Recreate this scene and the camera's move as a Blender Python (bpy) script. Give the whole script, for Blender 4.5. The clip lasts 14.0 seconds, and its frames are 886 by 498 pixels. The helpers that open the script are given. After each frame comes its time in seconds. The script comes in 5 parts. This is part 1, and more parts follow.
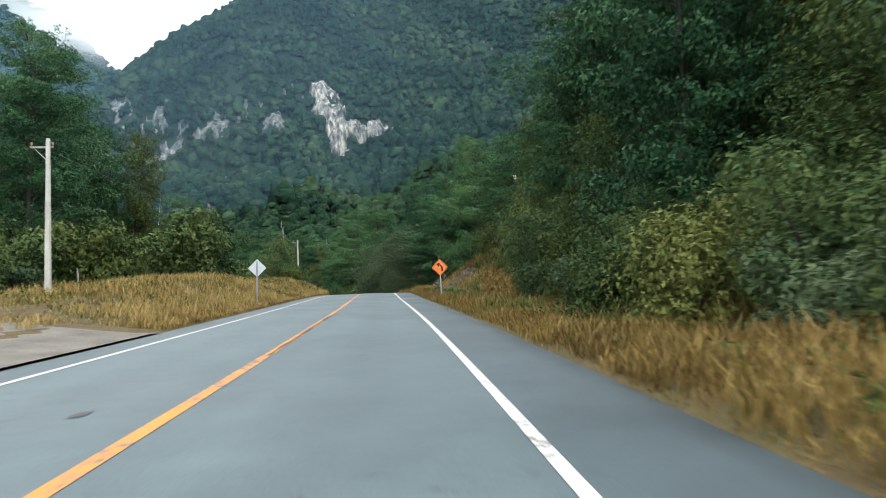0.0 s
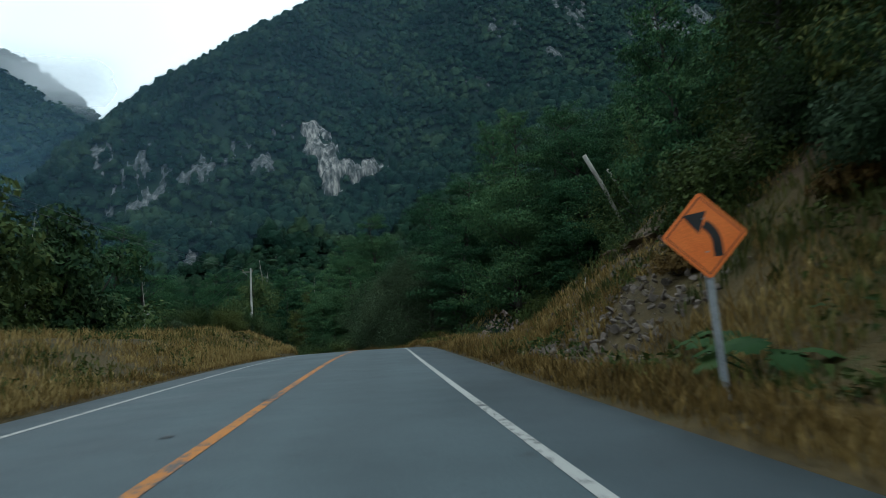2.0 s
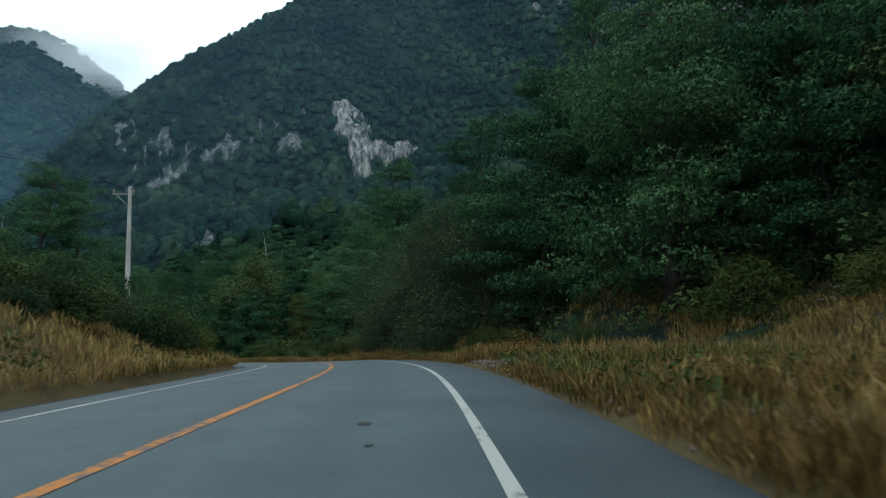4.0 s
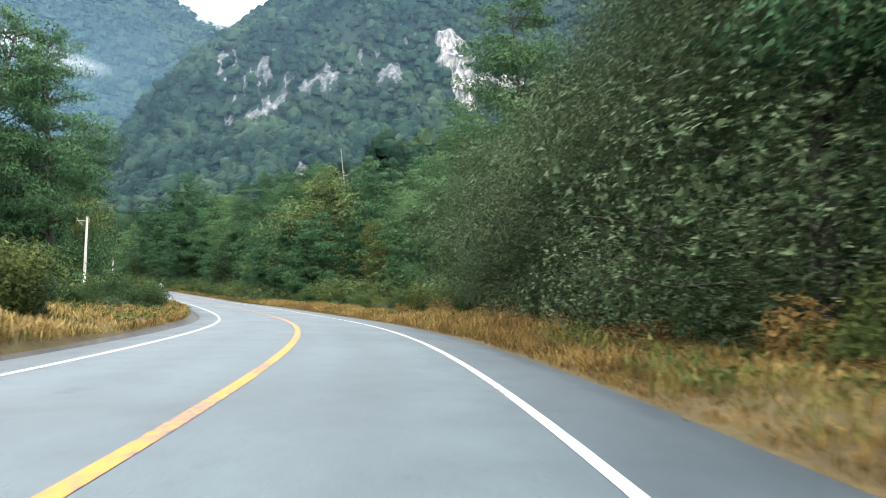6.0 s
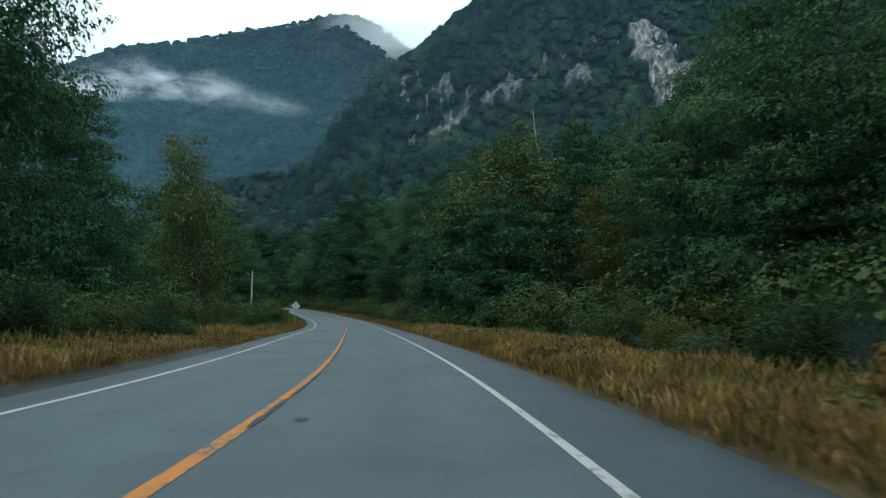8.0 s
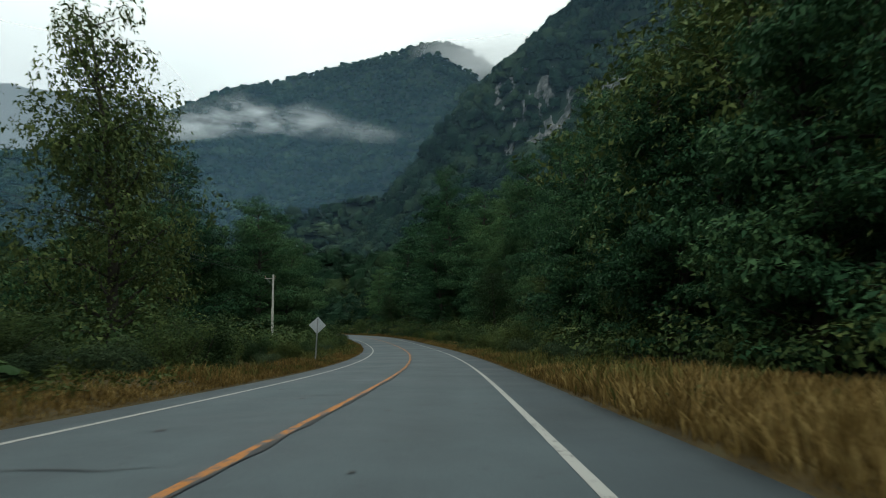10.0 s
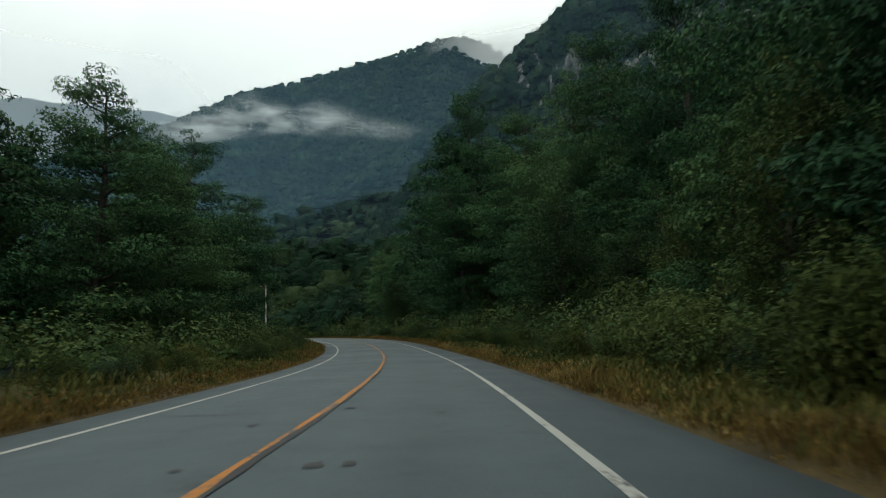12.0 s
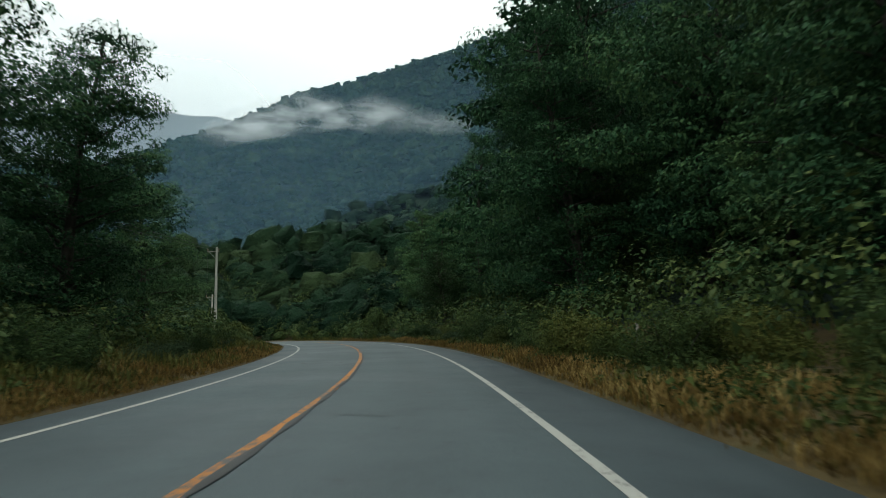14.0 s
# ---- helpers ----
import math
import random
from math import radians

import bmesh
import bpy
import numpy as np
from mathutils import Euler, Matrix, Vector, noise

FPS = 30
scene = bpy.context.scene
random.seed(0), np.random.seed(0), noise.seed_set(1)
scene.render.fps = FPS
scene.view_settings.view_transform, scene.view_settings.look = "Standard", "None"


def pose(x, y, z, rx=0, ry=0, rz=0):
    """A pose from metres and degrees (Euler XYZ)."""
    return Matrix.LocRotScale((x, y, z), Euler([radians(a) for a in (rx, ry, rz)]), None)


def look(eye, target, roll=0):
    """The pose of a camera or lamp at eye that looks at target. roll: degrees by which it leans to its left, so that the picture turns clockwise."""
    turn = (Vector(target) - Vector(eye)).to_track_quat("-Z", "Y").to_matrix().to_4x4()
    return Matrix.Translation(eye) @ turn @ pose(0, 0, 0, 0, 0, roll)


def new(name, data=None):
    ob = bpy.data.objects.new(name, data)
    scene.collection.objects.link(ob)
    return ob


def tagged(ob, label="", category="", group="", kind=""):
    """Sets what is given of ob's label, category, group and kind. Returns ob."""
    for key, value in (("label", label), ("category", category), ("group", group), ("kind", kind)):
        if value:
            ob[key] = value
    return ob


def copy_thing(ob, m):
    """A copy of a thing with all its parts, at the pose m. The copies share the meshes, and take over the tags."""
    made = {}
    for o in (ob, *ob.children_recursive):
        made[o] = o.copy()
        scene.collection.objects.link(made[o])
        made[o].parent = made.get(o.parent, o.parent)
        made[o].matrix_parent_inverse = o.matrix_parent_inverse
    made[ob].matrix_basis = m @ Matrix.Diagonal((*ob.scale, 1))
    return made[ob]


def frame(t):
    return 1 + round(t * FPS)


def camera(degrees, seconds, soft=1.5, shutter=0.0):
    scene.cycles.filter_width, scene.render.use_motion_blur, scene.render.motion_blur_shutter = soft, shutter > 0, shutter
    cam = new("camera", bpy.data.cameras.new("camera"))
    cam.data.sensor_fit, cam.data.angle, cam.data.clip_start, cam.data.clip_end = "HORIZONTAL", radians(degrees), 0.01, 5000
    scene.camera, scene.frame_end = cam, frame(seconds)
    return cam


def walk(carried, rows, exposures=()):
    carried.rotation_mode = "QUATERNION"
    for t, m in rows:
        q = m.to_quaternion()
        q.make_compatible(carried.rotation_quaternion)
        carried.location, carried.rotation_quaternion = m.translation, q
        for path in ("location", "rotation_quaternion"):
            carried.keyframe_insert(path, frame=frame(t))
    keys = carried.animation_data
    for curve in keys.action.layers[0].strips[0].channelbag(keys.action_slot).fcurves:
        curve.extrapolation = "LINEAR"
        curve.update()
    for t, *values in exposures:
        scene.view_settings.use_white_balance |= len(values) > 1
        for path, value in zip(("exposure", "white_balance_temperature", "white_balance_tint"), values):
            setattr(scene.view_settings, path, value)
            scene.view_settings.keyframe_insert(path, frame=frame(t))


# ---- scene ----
# ---------------------------------------------------------------- camera
cam = camera(69.1, 14.0, soft=0.95, shutter=0.18)
PATH = [
    (0, 1.651, -19.978, 0.009, 0.07, 3.41, -1.99),
    (0.5, 0.834, -11.456, 0.053, 0.21, 4.14, -2.20),
    (1, -0.008, -2.951, 0.117, 0.09, 4.80, -2.77),
    (1.5, -0.897, 5.518, 0.219, 0.01, 6.47, -3.78),
    (2, -1.801, 13.993, 0.354, -0.37, 7.48, -3.73),
    (2.5, -2.613, 22.592, 0.491, 0.09, 7.74, -3.64),
    (2.7, -2.888, 26.093, 0.538, 0.52, 7.84, -3.46),
    (4.8, -5.333, 59.152, 0.698, 3.74, 4.65, -1.22),
    (5, -5.749, 62.009, 0.670, 4.33, 3.37, -1.30),
    (5.5, -7.166, 69.815, 0.541, 6.78, 2.78, -0.08),
    (6, -9.169, 78.435, 0.330, 11.38, 2.58, 1.40),
    (6.5, -11.766, 87.255, 0.055, 16.28, 2.72, 1.23),
    (7, -14.949, 95.770, -0.265, 21.08, 3.99, 1.26),
    (7.5, -18.641, 103.974, -0.616, 24.39, 4.51, 0.84),
    (8, -22.752, 111.984, -0.980, 28.06, 4.38, 0.50),
    (8.5, -27.271, 119.908, -1.336, 31.76, 4.12, -0.65),
    (8.7, -29.212, 123.073, -1.471, 33.84, 4.13, -1.15),
    (10.8, -53.122, 156.412, -2.581, 36.97, 8.02, -0.19),
    (11, -55.397, 159.492, -2.692, 36.68, 8.11, -0.32),
    (11.5, -61.121, 167.174, -2.957, 36.81, 7.79, -1.42),
    (12, -67.080, 174.921, -3.169, 38.84, 7.27, -1.89),
    (12.5, -73.327, 182.659, -3.316, 40.37, 6.95, -2.10),
    (13, -79.778, 190.164, -3.409, 41.32, 7.39, -1.78),
    (13.5, -86.355, 197.323, -3.462, 42.74, 7.34, -1.74),
    (14, -92.993, 204.292, -3.494, 44.07, 7.71, -1.50),
]


def aim(x, y, z, yaw, pitch, roll):
    a, b = radians(yaw), radians(pitch)
    return look((x, y, z), (x - math.sin(a) * math.cos(b), y + math.cos(a) * math.cos(b), z + math.sin(b)), roll)


LOOK = [  # seconds, stops, white balance in kelvin, tint
    (0.0, -0.4, 5950, 3), (0.5, -0.3, 6000, 3), (1.0, -0.85, 5600, -3), (1.5, -1.7, 5300, -5), (2.0, -2.0, 5250, -6), (2.7, -2.0, 5250, -6), (4.8, -1.2, 5400, -6), (5.0, -0.95, 5400, -6), (5.5, -0.05, 5750, 2),
    (6.0, 0.35, 6100, 9), (6.6, 0.45, 6150, 10), (7.0, -0.45, 5750, 1), (7.5, -1.3, 5450, -6), (8.0, -1.65, 5350, -8), (8.7, -1.75, 5400, -7), (10.8, -2.1, 6250, -5), (12.0, -2.1, 6200, -5), (14.0, -1.9, 6100, -6)]
walk(cam, [(t, aim(*row)) for t, *row in PATH], LOOK)

# ---------------------------------------------------------------- world and sun: a bright overcast
world = bpy.data.worlds.new("overcast")
scene.world = world
world.use_nodes = True
wn, wl = world.node_tree.nodes, world.node_tree.links
wn.clear()
sky = wn.new("ShaderNodeTexSky")
sky.sky_type, sky.sun_disc = "NISHITA", False
sky.sun_elevation, sky.sun_rotation = radians(48), radians(150)
sky_bg = wn.new("ShaderNodeBackground")
sky_bg.inputs["Strength"].default_value = 0.05
wl.new(sky.outputs[0], sky_bg.inputs["Color"])
deck_bg = wn.new("ShaderNodeBackground")
deck_noise = wn.new("ShaderNodeTexNoise")
deck_noise.inputs["Scale"].default_value = 2.2
deck_noise.inputs["Detail"].default_value = 5
deck_ramp = wn.new("ShaderNodeValToRGB")
deck_ramp.color_ramp.elements[0].position, deck_ramp.color_ramp.elements[1].position = 0.3, 0.75
deck_ramp.color_ramp.elements[0].color = (0.80, 0.762, 0.735, 1)
deck_ramp.color_ramp.elements[1].color = (1.0, 0.952, 0.905, 1)
deck_co = wn.new("ShaderNodeTexCoord")
wl.new(deck_co.outputs["Generated"], deck_noise.inputs["Vector"])
wl.new(deck_noise.outputs["Fac"], deck_ramp.inputs[0])
wl.new(deck_ramp.outputs[0], deck_bg.inputs["Color"])
deck_axes = wn.new("ShaderNodeSeparateXYZ")
wl.new(deck_co.outputs["Generated"], deck_axes.inputs[0])
deck_rise = wn.new("ShaderNodeMapRange")  # the cloud is brighter overhead than low down
deck_rise.inputs["From Min"].default_value, deck_rise.inputs["From Max"].default_value = 0.05, 1.0
deck_rise.inputs["To Min"].default_value, deck_rise.inputs["To Max"].default_value = 4.8, 6.6
wl.new(deck_axes.outputs["Z"], deck_rise.inputs["Value"])
wl.new(deck_rise.outputs["Result"], deck_bg.inputs["Strength"])
both = wn.new("ShaderNodeAddShader")
wl.new(sky_bg.outputs[0], both.inputs[0])
wl.new(deck_bg.outputs[0], both.inputs[1])
world_out = wn.new("ShaderNodeOutputWorld")
wl.new(both.outputs[0], world_out.inputs[0])
sun = new("sun", bpy.data.lights.new("sun", "SUN"))
sun.data.energy, sun.data.angle, sun.data.color = 1.5, radians(20), (1.0, 0.96, 0.9)
sun.matrix_world = look((0, 0, 200), (math.sin(radians(150)) * -100, -100 * math.cos(radians(150)), 200 - 100 * math.tan(radians(48))))


# ---------------------------------------------------------------- materials
def material(name, rough=0.9, metal=0.0, spec=0.3):
    m = bpy.data.materials.new(name)
    m.use_nodes = True
    b = m.node_tree.nodes["Principled BSDF"]
    b.inputs["Roughness"].default_value, b.inputs["Metallic"].default_value = rough, metal
    b.inputs["Specular IOR Level"].default_value = spec
    return m, m.node_tree.nodes, m.node_tree.links, b


def noise_node(n, l, scale, detail=6, rough=0.6, co=None, stretch=None):
    t = n.new("ShaderNodeTexNoise")
    t.inputs["Scale"].default_value, t.inputs["Detail"].default_value, t.inputs["Roughness"].default_value = scale, detail, rough
    if co is None:
        co = n.new("ShaderNodeNewGeometry").outputs["Position"]
    if stretch:
        mp = n.new("ShaderNodeMapping")
        mp.inputs["Scale"].default_value = stretch
        l.new(co, mp.inputs[0])
        co = mp.outputs[0]
    l.new(co, t.inputs["Vector"])
    return t


def ramp_node(n, l, fac, stops):
    r = n.new("ShaderNodeValToRGB")
    e = r.color_ramp.elements
    while len(e) < len(stops):
        e.new(0.5)
    for k, (p, c) in enumerate(stops):
        e[k].position, e[k].color = p, (*c, 1)
    l.new(fac, r.inputs[0])
    return r.outputs[0]


def mix_node(n, l, fac, a, b, mode="MIX"):
    x = n.new("ShaderNodeMix")
    x.data_type, x.blend_type = "RGBA", mode
    for value, socket in ((fac, x.inputs[0]), (a, x.inputs[6]), (b, x.inputs[7])):
        if isinstance(value, (int, float)):
            socket.default_value = value
        elif isinstance(value, tuple):
            socket.default_value = (*value, 1)
        else:
            l.new(value, socket)
    return x.outputs[2]


def bump_node(n, l, b, height, strength=0.4, dist=0.05):
    u = n.new("ShaderNodeBump")
    u.inputs["Strength"].default_value, u.inputs["Distance"].default_value = strength, dist
    l.new(height, u.inputs["Height"])
    l.new(u.outputs[0], b.inputs["Normal"])


def mottled(name, stops, scale, fine, rough=0.9, bump=0.5, dist=0.05, metal=0.0, spec=0.3, stretch=None):
    """Two scales of variation: broad stains and fine grain."""
    m, n, l, b = material(name, rough, metal, spec)
    broad = noise_node(n, l, scale, 5, 0.6, stretch=stretch)
    grain = noise_node(n, l, fine, 4, 0.7, stretch=stretch)
    c = ramp_node(n, l, broad.outputs["Fac"], stops)
    g = ramp_node(n, l, grain.outputs["Fac"], [(0.3, (0.72, 0.72, 0.72)), (0.7, (1.22, 1.22, 1.22))])
    l.new(mix_node(n, l, 1.0, c, g, "MULTIPLY"), b.inputs["Base Color"])
    bump_node(n, l, b, grain.outputs["Fac"], bump, dist)
    return m


def foliage(name, dark, mid, light, trans=0.16, leaf=0.45, patch_scale=0.35, steps=(0.1, 0.5, 0.95)):
    """Leaves: tone by leaf, by plant and by broad patches, with light coming through."""
    m, n, l, b = material(name, 0.7, 0.0, 0.08)
    geo = n.new("ShaderNodeNewGeometry")
    info = n.new("ShaderNodeObjectInfo")
    patch = noise_node(n, l, patch_scale, 4)
    s1 = n.new("ShaderNodeMath")
    s1.operation = "MULTIPLY_ADD"
    l.new(geo.outputs["Random Per Island"], s1.inputs[0])
    s1.inputs[1].default_value = leaf
    l.new(patch.outputs["Fac"], s1.inputs[2])
    s2 = n.new("ShaderNodeMath")
    s2.operation = "MULTIPLY_ADD"
    l.new(info.outputs["Random"], s2.inputs[0])
    s2.inputs[1].default_value = 0.45
    l.new(s1.outputs[0], s2.inputs[2])
    s3 = n.new("ShaderNodeMath")
    s3.operation = "SUBTRACT"
    l.new(s2.outputs[0], s3.inputs[0])
    s3.inputs[1].default_value = leaf * 0.5 + 0.22
    c = ramp_node(n, l, s3.outputs[0], [(steps[0], dark), (steps[1], mid), (steps[2], light)])
    l.new(c, b.inputs["Base Color"])
    tr = n.new("ShaderNodeBsdfTranslucent")
    l.new(c, tr.inputs[0])
    mx = n.new("ShaderNodeMixShader")
    mx.inputs[0].default_value = trans
    l.new(b.outputs[0], mx.inputs[1])
    l.new(tr.outputs[0], mx.inputs[2])
    l.new(mx.outputs[0], n["Material Output"].inputs[0])
    return m


LEAF_BEECH = foliage("beech_leaves", (0.008, 0.027, 0.013), (0.030, 0.073, 0.031), (0.090, 0.146, 0.054))
LEAF_GREY = foliage("silvery_leaves", (0.014, 0.028, 0.013), (0.035, 0.058, 0.026), (0.088, 0.112, 0.056))
LEAF_SHRUB = foliage("shrub_leaves", (0.011, 0.026, 0.010), (0.034, 0.060, 0.020), (0.100, 0.124, 0.038))
LEAF_OLIVE = foliage("olive_leaves", (0.018, 0.032, 0.009), (0.046, 0.064, 0.016), (0.110, 0.115, 0.030))
LEAF_BROWN = foliage("bracken_fronds", (0.042, 0.028, 0.009), (0.115, 0.072, 0.022), (0.210, 0.145, 0.050))
LEAF_GIANT = foliage("giant_rhubarb_leaves", (0.014, 0.036, 0.012), (0.030, 0.060, 0.018), (0.058, 0.088, 0.028), 0.2)
GRASS_DRY = foliage("dry_grass_blades", (0.060, 0.041, 0.013), (0.158, 0.104, 0.031), (0.305, 0.228, 0.090), 0.25, 0.55, 0.5)
GRASS_GREEN = foliage("green_grass_blades", (0.030, 0.038, 0.010), (0.066, 0.070, 0.018), (0.135, 0.115, 0.034), 0.25)


def canopy(name, dark, mid, light, fine=0.9):
    """Closed forest seen from afar: tone by tree, by broad stands and by leaf clumps."""
    m, n, l, b = material(name, 0.8, 0.0, 0.06)
    tone = n.new("ShaderNodeAttribute")
    tone.attribute_name = "tone"
    stands = noise_node(n, l, 0.022, 5)
    clump = noise_node(n, l, fine, 4, 0.7)
    total = tone.outputs["Fac"]
    for source, weight in ((stands.outputs["Fac"], 1.5), (clump.outputs["Fac"], 0.75)):
        add = n.new("ShaderNodeMath")
        add.operation = "MULTIPLY_ADD"
        l.new(source, add.inputs[0])
        add.inputs[1].default_value = weight
        l.new(total, add.inputs[2])
        total = add.outputs[0]
    half = n.new("ShaderNodeMath")
    half.operation = "MULTIPLY"
    half.inputs[1].default_value = 0.5
    l.new(total, half.inputs[0])
    c = ramp_node(n, l, half.outputs[0], [(0.52, dark), (0.75, mid), (1.0, light)])
    l.new(c, b.inputs["Base Color"])
    bump_node(n, l, b, clump.outputs["Fac"], 1.0, 1.3)
    return m


CANOPY_FAR = canopy("mountain_canopy", (0.004, 0.014, 0.010), (0.013, 0.033, 0.021), (0.040, 0.066, 0.033))
CANOPY_RANGE = canopy("range_canopy", (0.005, 0.015, 0.011), (0.014, 0.032, 0.020), (0.034, 0.056, 0.027), 0.45)
CANOPY_VALLEY = canopy("valley_canopy", (0.005, 0.017, 0.010), (0.016, 0.039, 0.020), (0.044, 0.070, 0.030), 1.5)
SOIL_DRY = mottled("dry_grass_litter", [(0.3, (0.032, 0.024, 0.009)), (0.5, (0.068, 0.047, 0.015)), (0.7, (0.046, 0.042, 0.013))], 0.6, 9, 0.95, 0.8, 0.08)
BANK_SOIL = mottled("slipped_earth", [(0.3, (0.024, 0.016, 0.008)), (0.5, (0.056, 0.036, 0.017)), (0.7, (0.092, 0.064, 0.034))], 0.5, 5, 0.95, 1.0, 0.15)
TAR = mottled("tar", [(0.3, (0.018, 0.018, 0.018)), (0.7, (0.035, 0.035, 0.035))], 3, 30, 0.6, 0.2, 0.003)
BARK = mottled("bark", [(0.3, (0.018, 0.016, 0.013)), (0.7, (0.050, 0.045, 0.035))], 1.5, 14, 0.9, 0.8, 0.03, stretch=(1, 1, 0.25))
DEADWOOD = mottled("weathered_deadwood", [(0.3, (0.156, 0.144, 0.126)), (0.7, (0.300, 0.282, 0.252))], 1.5, 16, 0.9, 0.7, 0.02, stretch=(0.600, 0.600, 0.120))
STONE = mottled("broken_stone", [(0.3, (0.062, 0.052, 0.044)), (0.5, (0.125, 0.102, 0.083)), (0.7, (0.200, 0.168, 0.140))], 1.2, 18, 0.9, 0.7, 0.03)
PALE_STONE = mottled("fresh_broken_stone", [(0.3, (0.080, 0.060, 0.048)), (0.5, (0.150, 0.115, 0.094)), (0.7, (0.240, 0.200, 0.172))], 1.2, 18, 0.9, 0.7, 0.03)
PALE_ROCK = mottled("pale_cliff_rock", [(0.40, (0.034, 0.040, 0.036)), (0.45, (0.085, 0.088, 0.084)), (0.52, (0.150, 0.146, 0.136)), (0.62, (0.330, 0.310, 0.275))], 0.26, 1.1, 0.95, 1.0, 0.8, stretch=(1, 1, 0.16))
GREY_ROCK = mottled("grey_ledge_rock", [(0.38, (0.026, 0.032, 0.028)), (0.45, (0.052, 0.060, 0.058)), (0.54, (0.090, 0.094, 0.092)), (0.66, (0.185, 0.180, 0.168))], 0.30, 1.1, 0.95, 1.0, 0.8, stretch=(1, 1, 0.2))
GRAVEL = mottled("gravel", [(0.3, (0.080, 0.070, 0.060)), (0.7, (0.150, 0.132, 0.115))], 0.8, 22, 0.95, 0.9, 0.04)
WET_SOIL = mottled("dark_wet_soil", [(0.3, (0.016, 0.017, 0.016)), (0.7, (0.045, 0.044, 0.038))], 1.2, 16, 0.7, 0.8, 0.04)
CONCRETE = mottled("pole_concrete", [(0.3, (0.302, 0.288, 0.259)), (0.7, (0.432, 0.418, 0.382))], 1.3, 25, 0.9, 0.3, 0.01)
GALVANIZED = mottled("galvanized_steel", [(0.3, (0.216, 0.228, 0.240)), (0.7, (0.300, 0.312, 0.324))], 4, 40, 0.55, 0.15, 0.005, 0.5)
SIGN_BACK = mottled("grey_sign_back", [(0.3, (0.360, 0.389, 0.410)), (0.7, (0.446, 0.475, 0.497))], 2, 30, 0.5, 0.1, 0.003, 0.2)
ORANGE = mottled("orange_sheeting", [(0.3, (0.619, 0.144, 0.025)), (0.7, (0.684, 0.180, 0.036))], 3, 60, 0.45, 0.05, 0.002)
BLACK = mottled("black_film", [(0.3, (0.012, 0.012, 0.012)), (0.7, (0.025, 0.025, 0.025))], 3, 50, 0.5, 0.05, 0.002)
RUBBER = mottled("dark_cable", [(0.3, (0.02, 0.02, 0.02)), (0.7, (0.04, 0.04, 0.04))], 3, 50, 0.6, 0.1, 0.002)
CERAMIC = mottled("brown_ceramic", [(0.3, (0.20, 0.12, 0.08)), (0.7, (0.28, 0.18, 0.12))], 5, 40, 0.3, 0.05, 0.002)


def asphalt_material():
    m, n, l, b = material("worn_asphalt", 0.62, 0.0, 0.4)
    broad = noise_node(n, l, 0.22, 6, 0.6)
    fine = noise_node(n, l, 38, 3, 0.7)
    blot = noise_node(n, l, 2.2, 4, 0.65)
    c = ramp_node(n, l, broad.outputs["Fac"], [(0.3, (0.032, 0.047, 0.054)), (0.7, (0.053, 0.073, 0.081))])
    g = ramp_node(n, l, fine.outputs["Fac"], [(0.3, (0.72, 0.72, 0.72)), (0.7, (1.25, 1.25, 1.25))])
    c = mix_node(n, l, 1.0, c, g, "MULTIPLY")
    d = ramp_node(n, l, blot.outputs["Fac"], [(0.27, (0.45, 0.45, 0.45)), (0.37, (1, 1, 1)), (0.7, (1.05, 1.05, 1.05))])
    c = mix_node(n, l, 0.8, c, d, "MULTIPLY")
    wide = noise_node(n, l, 0.9, 7, 0.75)
    c = mix_node(n, l, 1.0, c, ramp_node(n, l, wide.outputs["Fac"], [(0.30, (0.80, 0.81, 0.82)), (0.50, (1.0, 1.0, 1.0)), (0.68, (1.14, 1.13, 1.12))]), "MULTIPLY")
    across = n.new("ShaderNodeAttribute")
    across.attribute_name = "across"
    tracks = ramp_node(n, l, across.outputs["Fac"], [(0.05, (0.70, 0.72, 0.75)), (0.135, (0.74, 0.76, 0.78)), (0.16, (0.98, 0.98, 0.98)), (0.25, (1.10, 1.10, 1.09)), (0.33, (0.95, 0.95, 0.95)), (0.42, (1.10, 1.10, 1.09)), (0.5, (0.94, 0.94, 0.94)), (0.58, (1.10, 1.10, 1.09)), (0.67, (0.93, 0.93, 0.93)), (0.75, (1.10, 1.10, 1.09)), (0.83, (0.98, 0.98, 0.98)), (0.85, (0.72, 0.74, 0.77)), (0.99, (0.60, 0.62, 0.64))])
    l.new(mix_node(n, l, 1.0, c, tracks, "MULTIPLY"), b.inputs["Base Color"])
    r = ramp_node(n, l, broad.outputs["Fac"], [(0.3, (0.5, 0.5, 0.5)), (0.7, (0.72, 0.72, 0.72))])
    l.new(r, b.inputs["Roughness"])
    bump_node(n, l, b, fine.outputs["Fac"], 0.35, 0.01)
    return m


def paint_material(name, colour, wear):
    """Road paint, worn through to the asphalt in specks and cracks."""
    m, n, l, b = material(name, 0.6)
    fine = noise_node(n, l, 7, 6, 0.75)
    big = noise_node(n, l, 0.5, 3)
    f = n.new("ShaderNodeMath")
    f.operation = "MULTIPLY_ADD"
    l.new(big.outputs["Fac"], f.inputs[0])
    f.inputs[1].default_value = 0.4
    l.new(fine.outputs["Fac"], f.inputs[2])
    k = ramp_node(n, l, f.outputs[0], [(wear - 0.04, (0, 0, 0)), (wear + 0.04, (1, 1, 1))])
    l.new(mix_node(n, l, k, (0.07, 0.07, 0.07), colour), b.inputs["Base Color"])
    return m


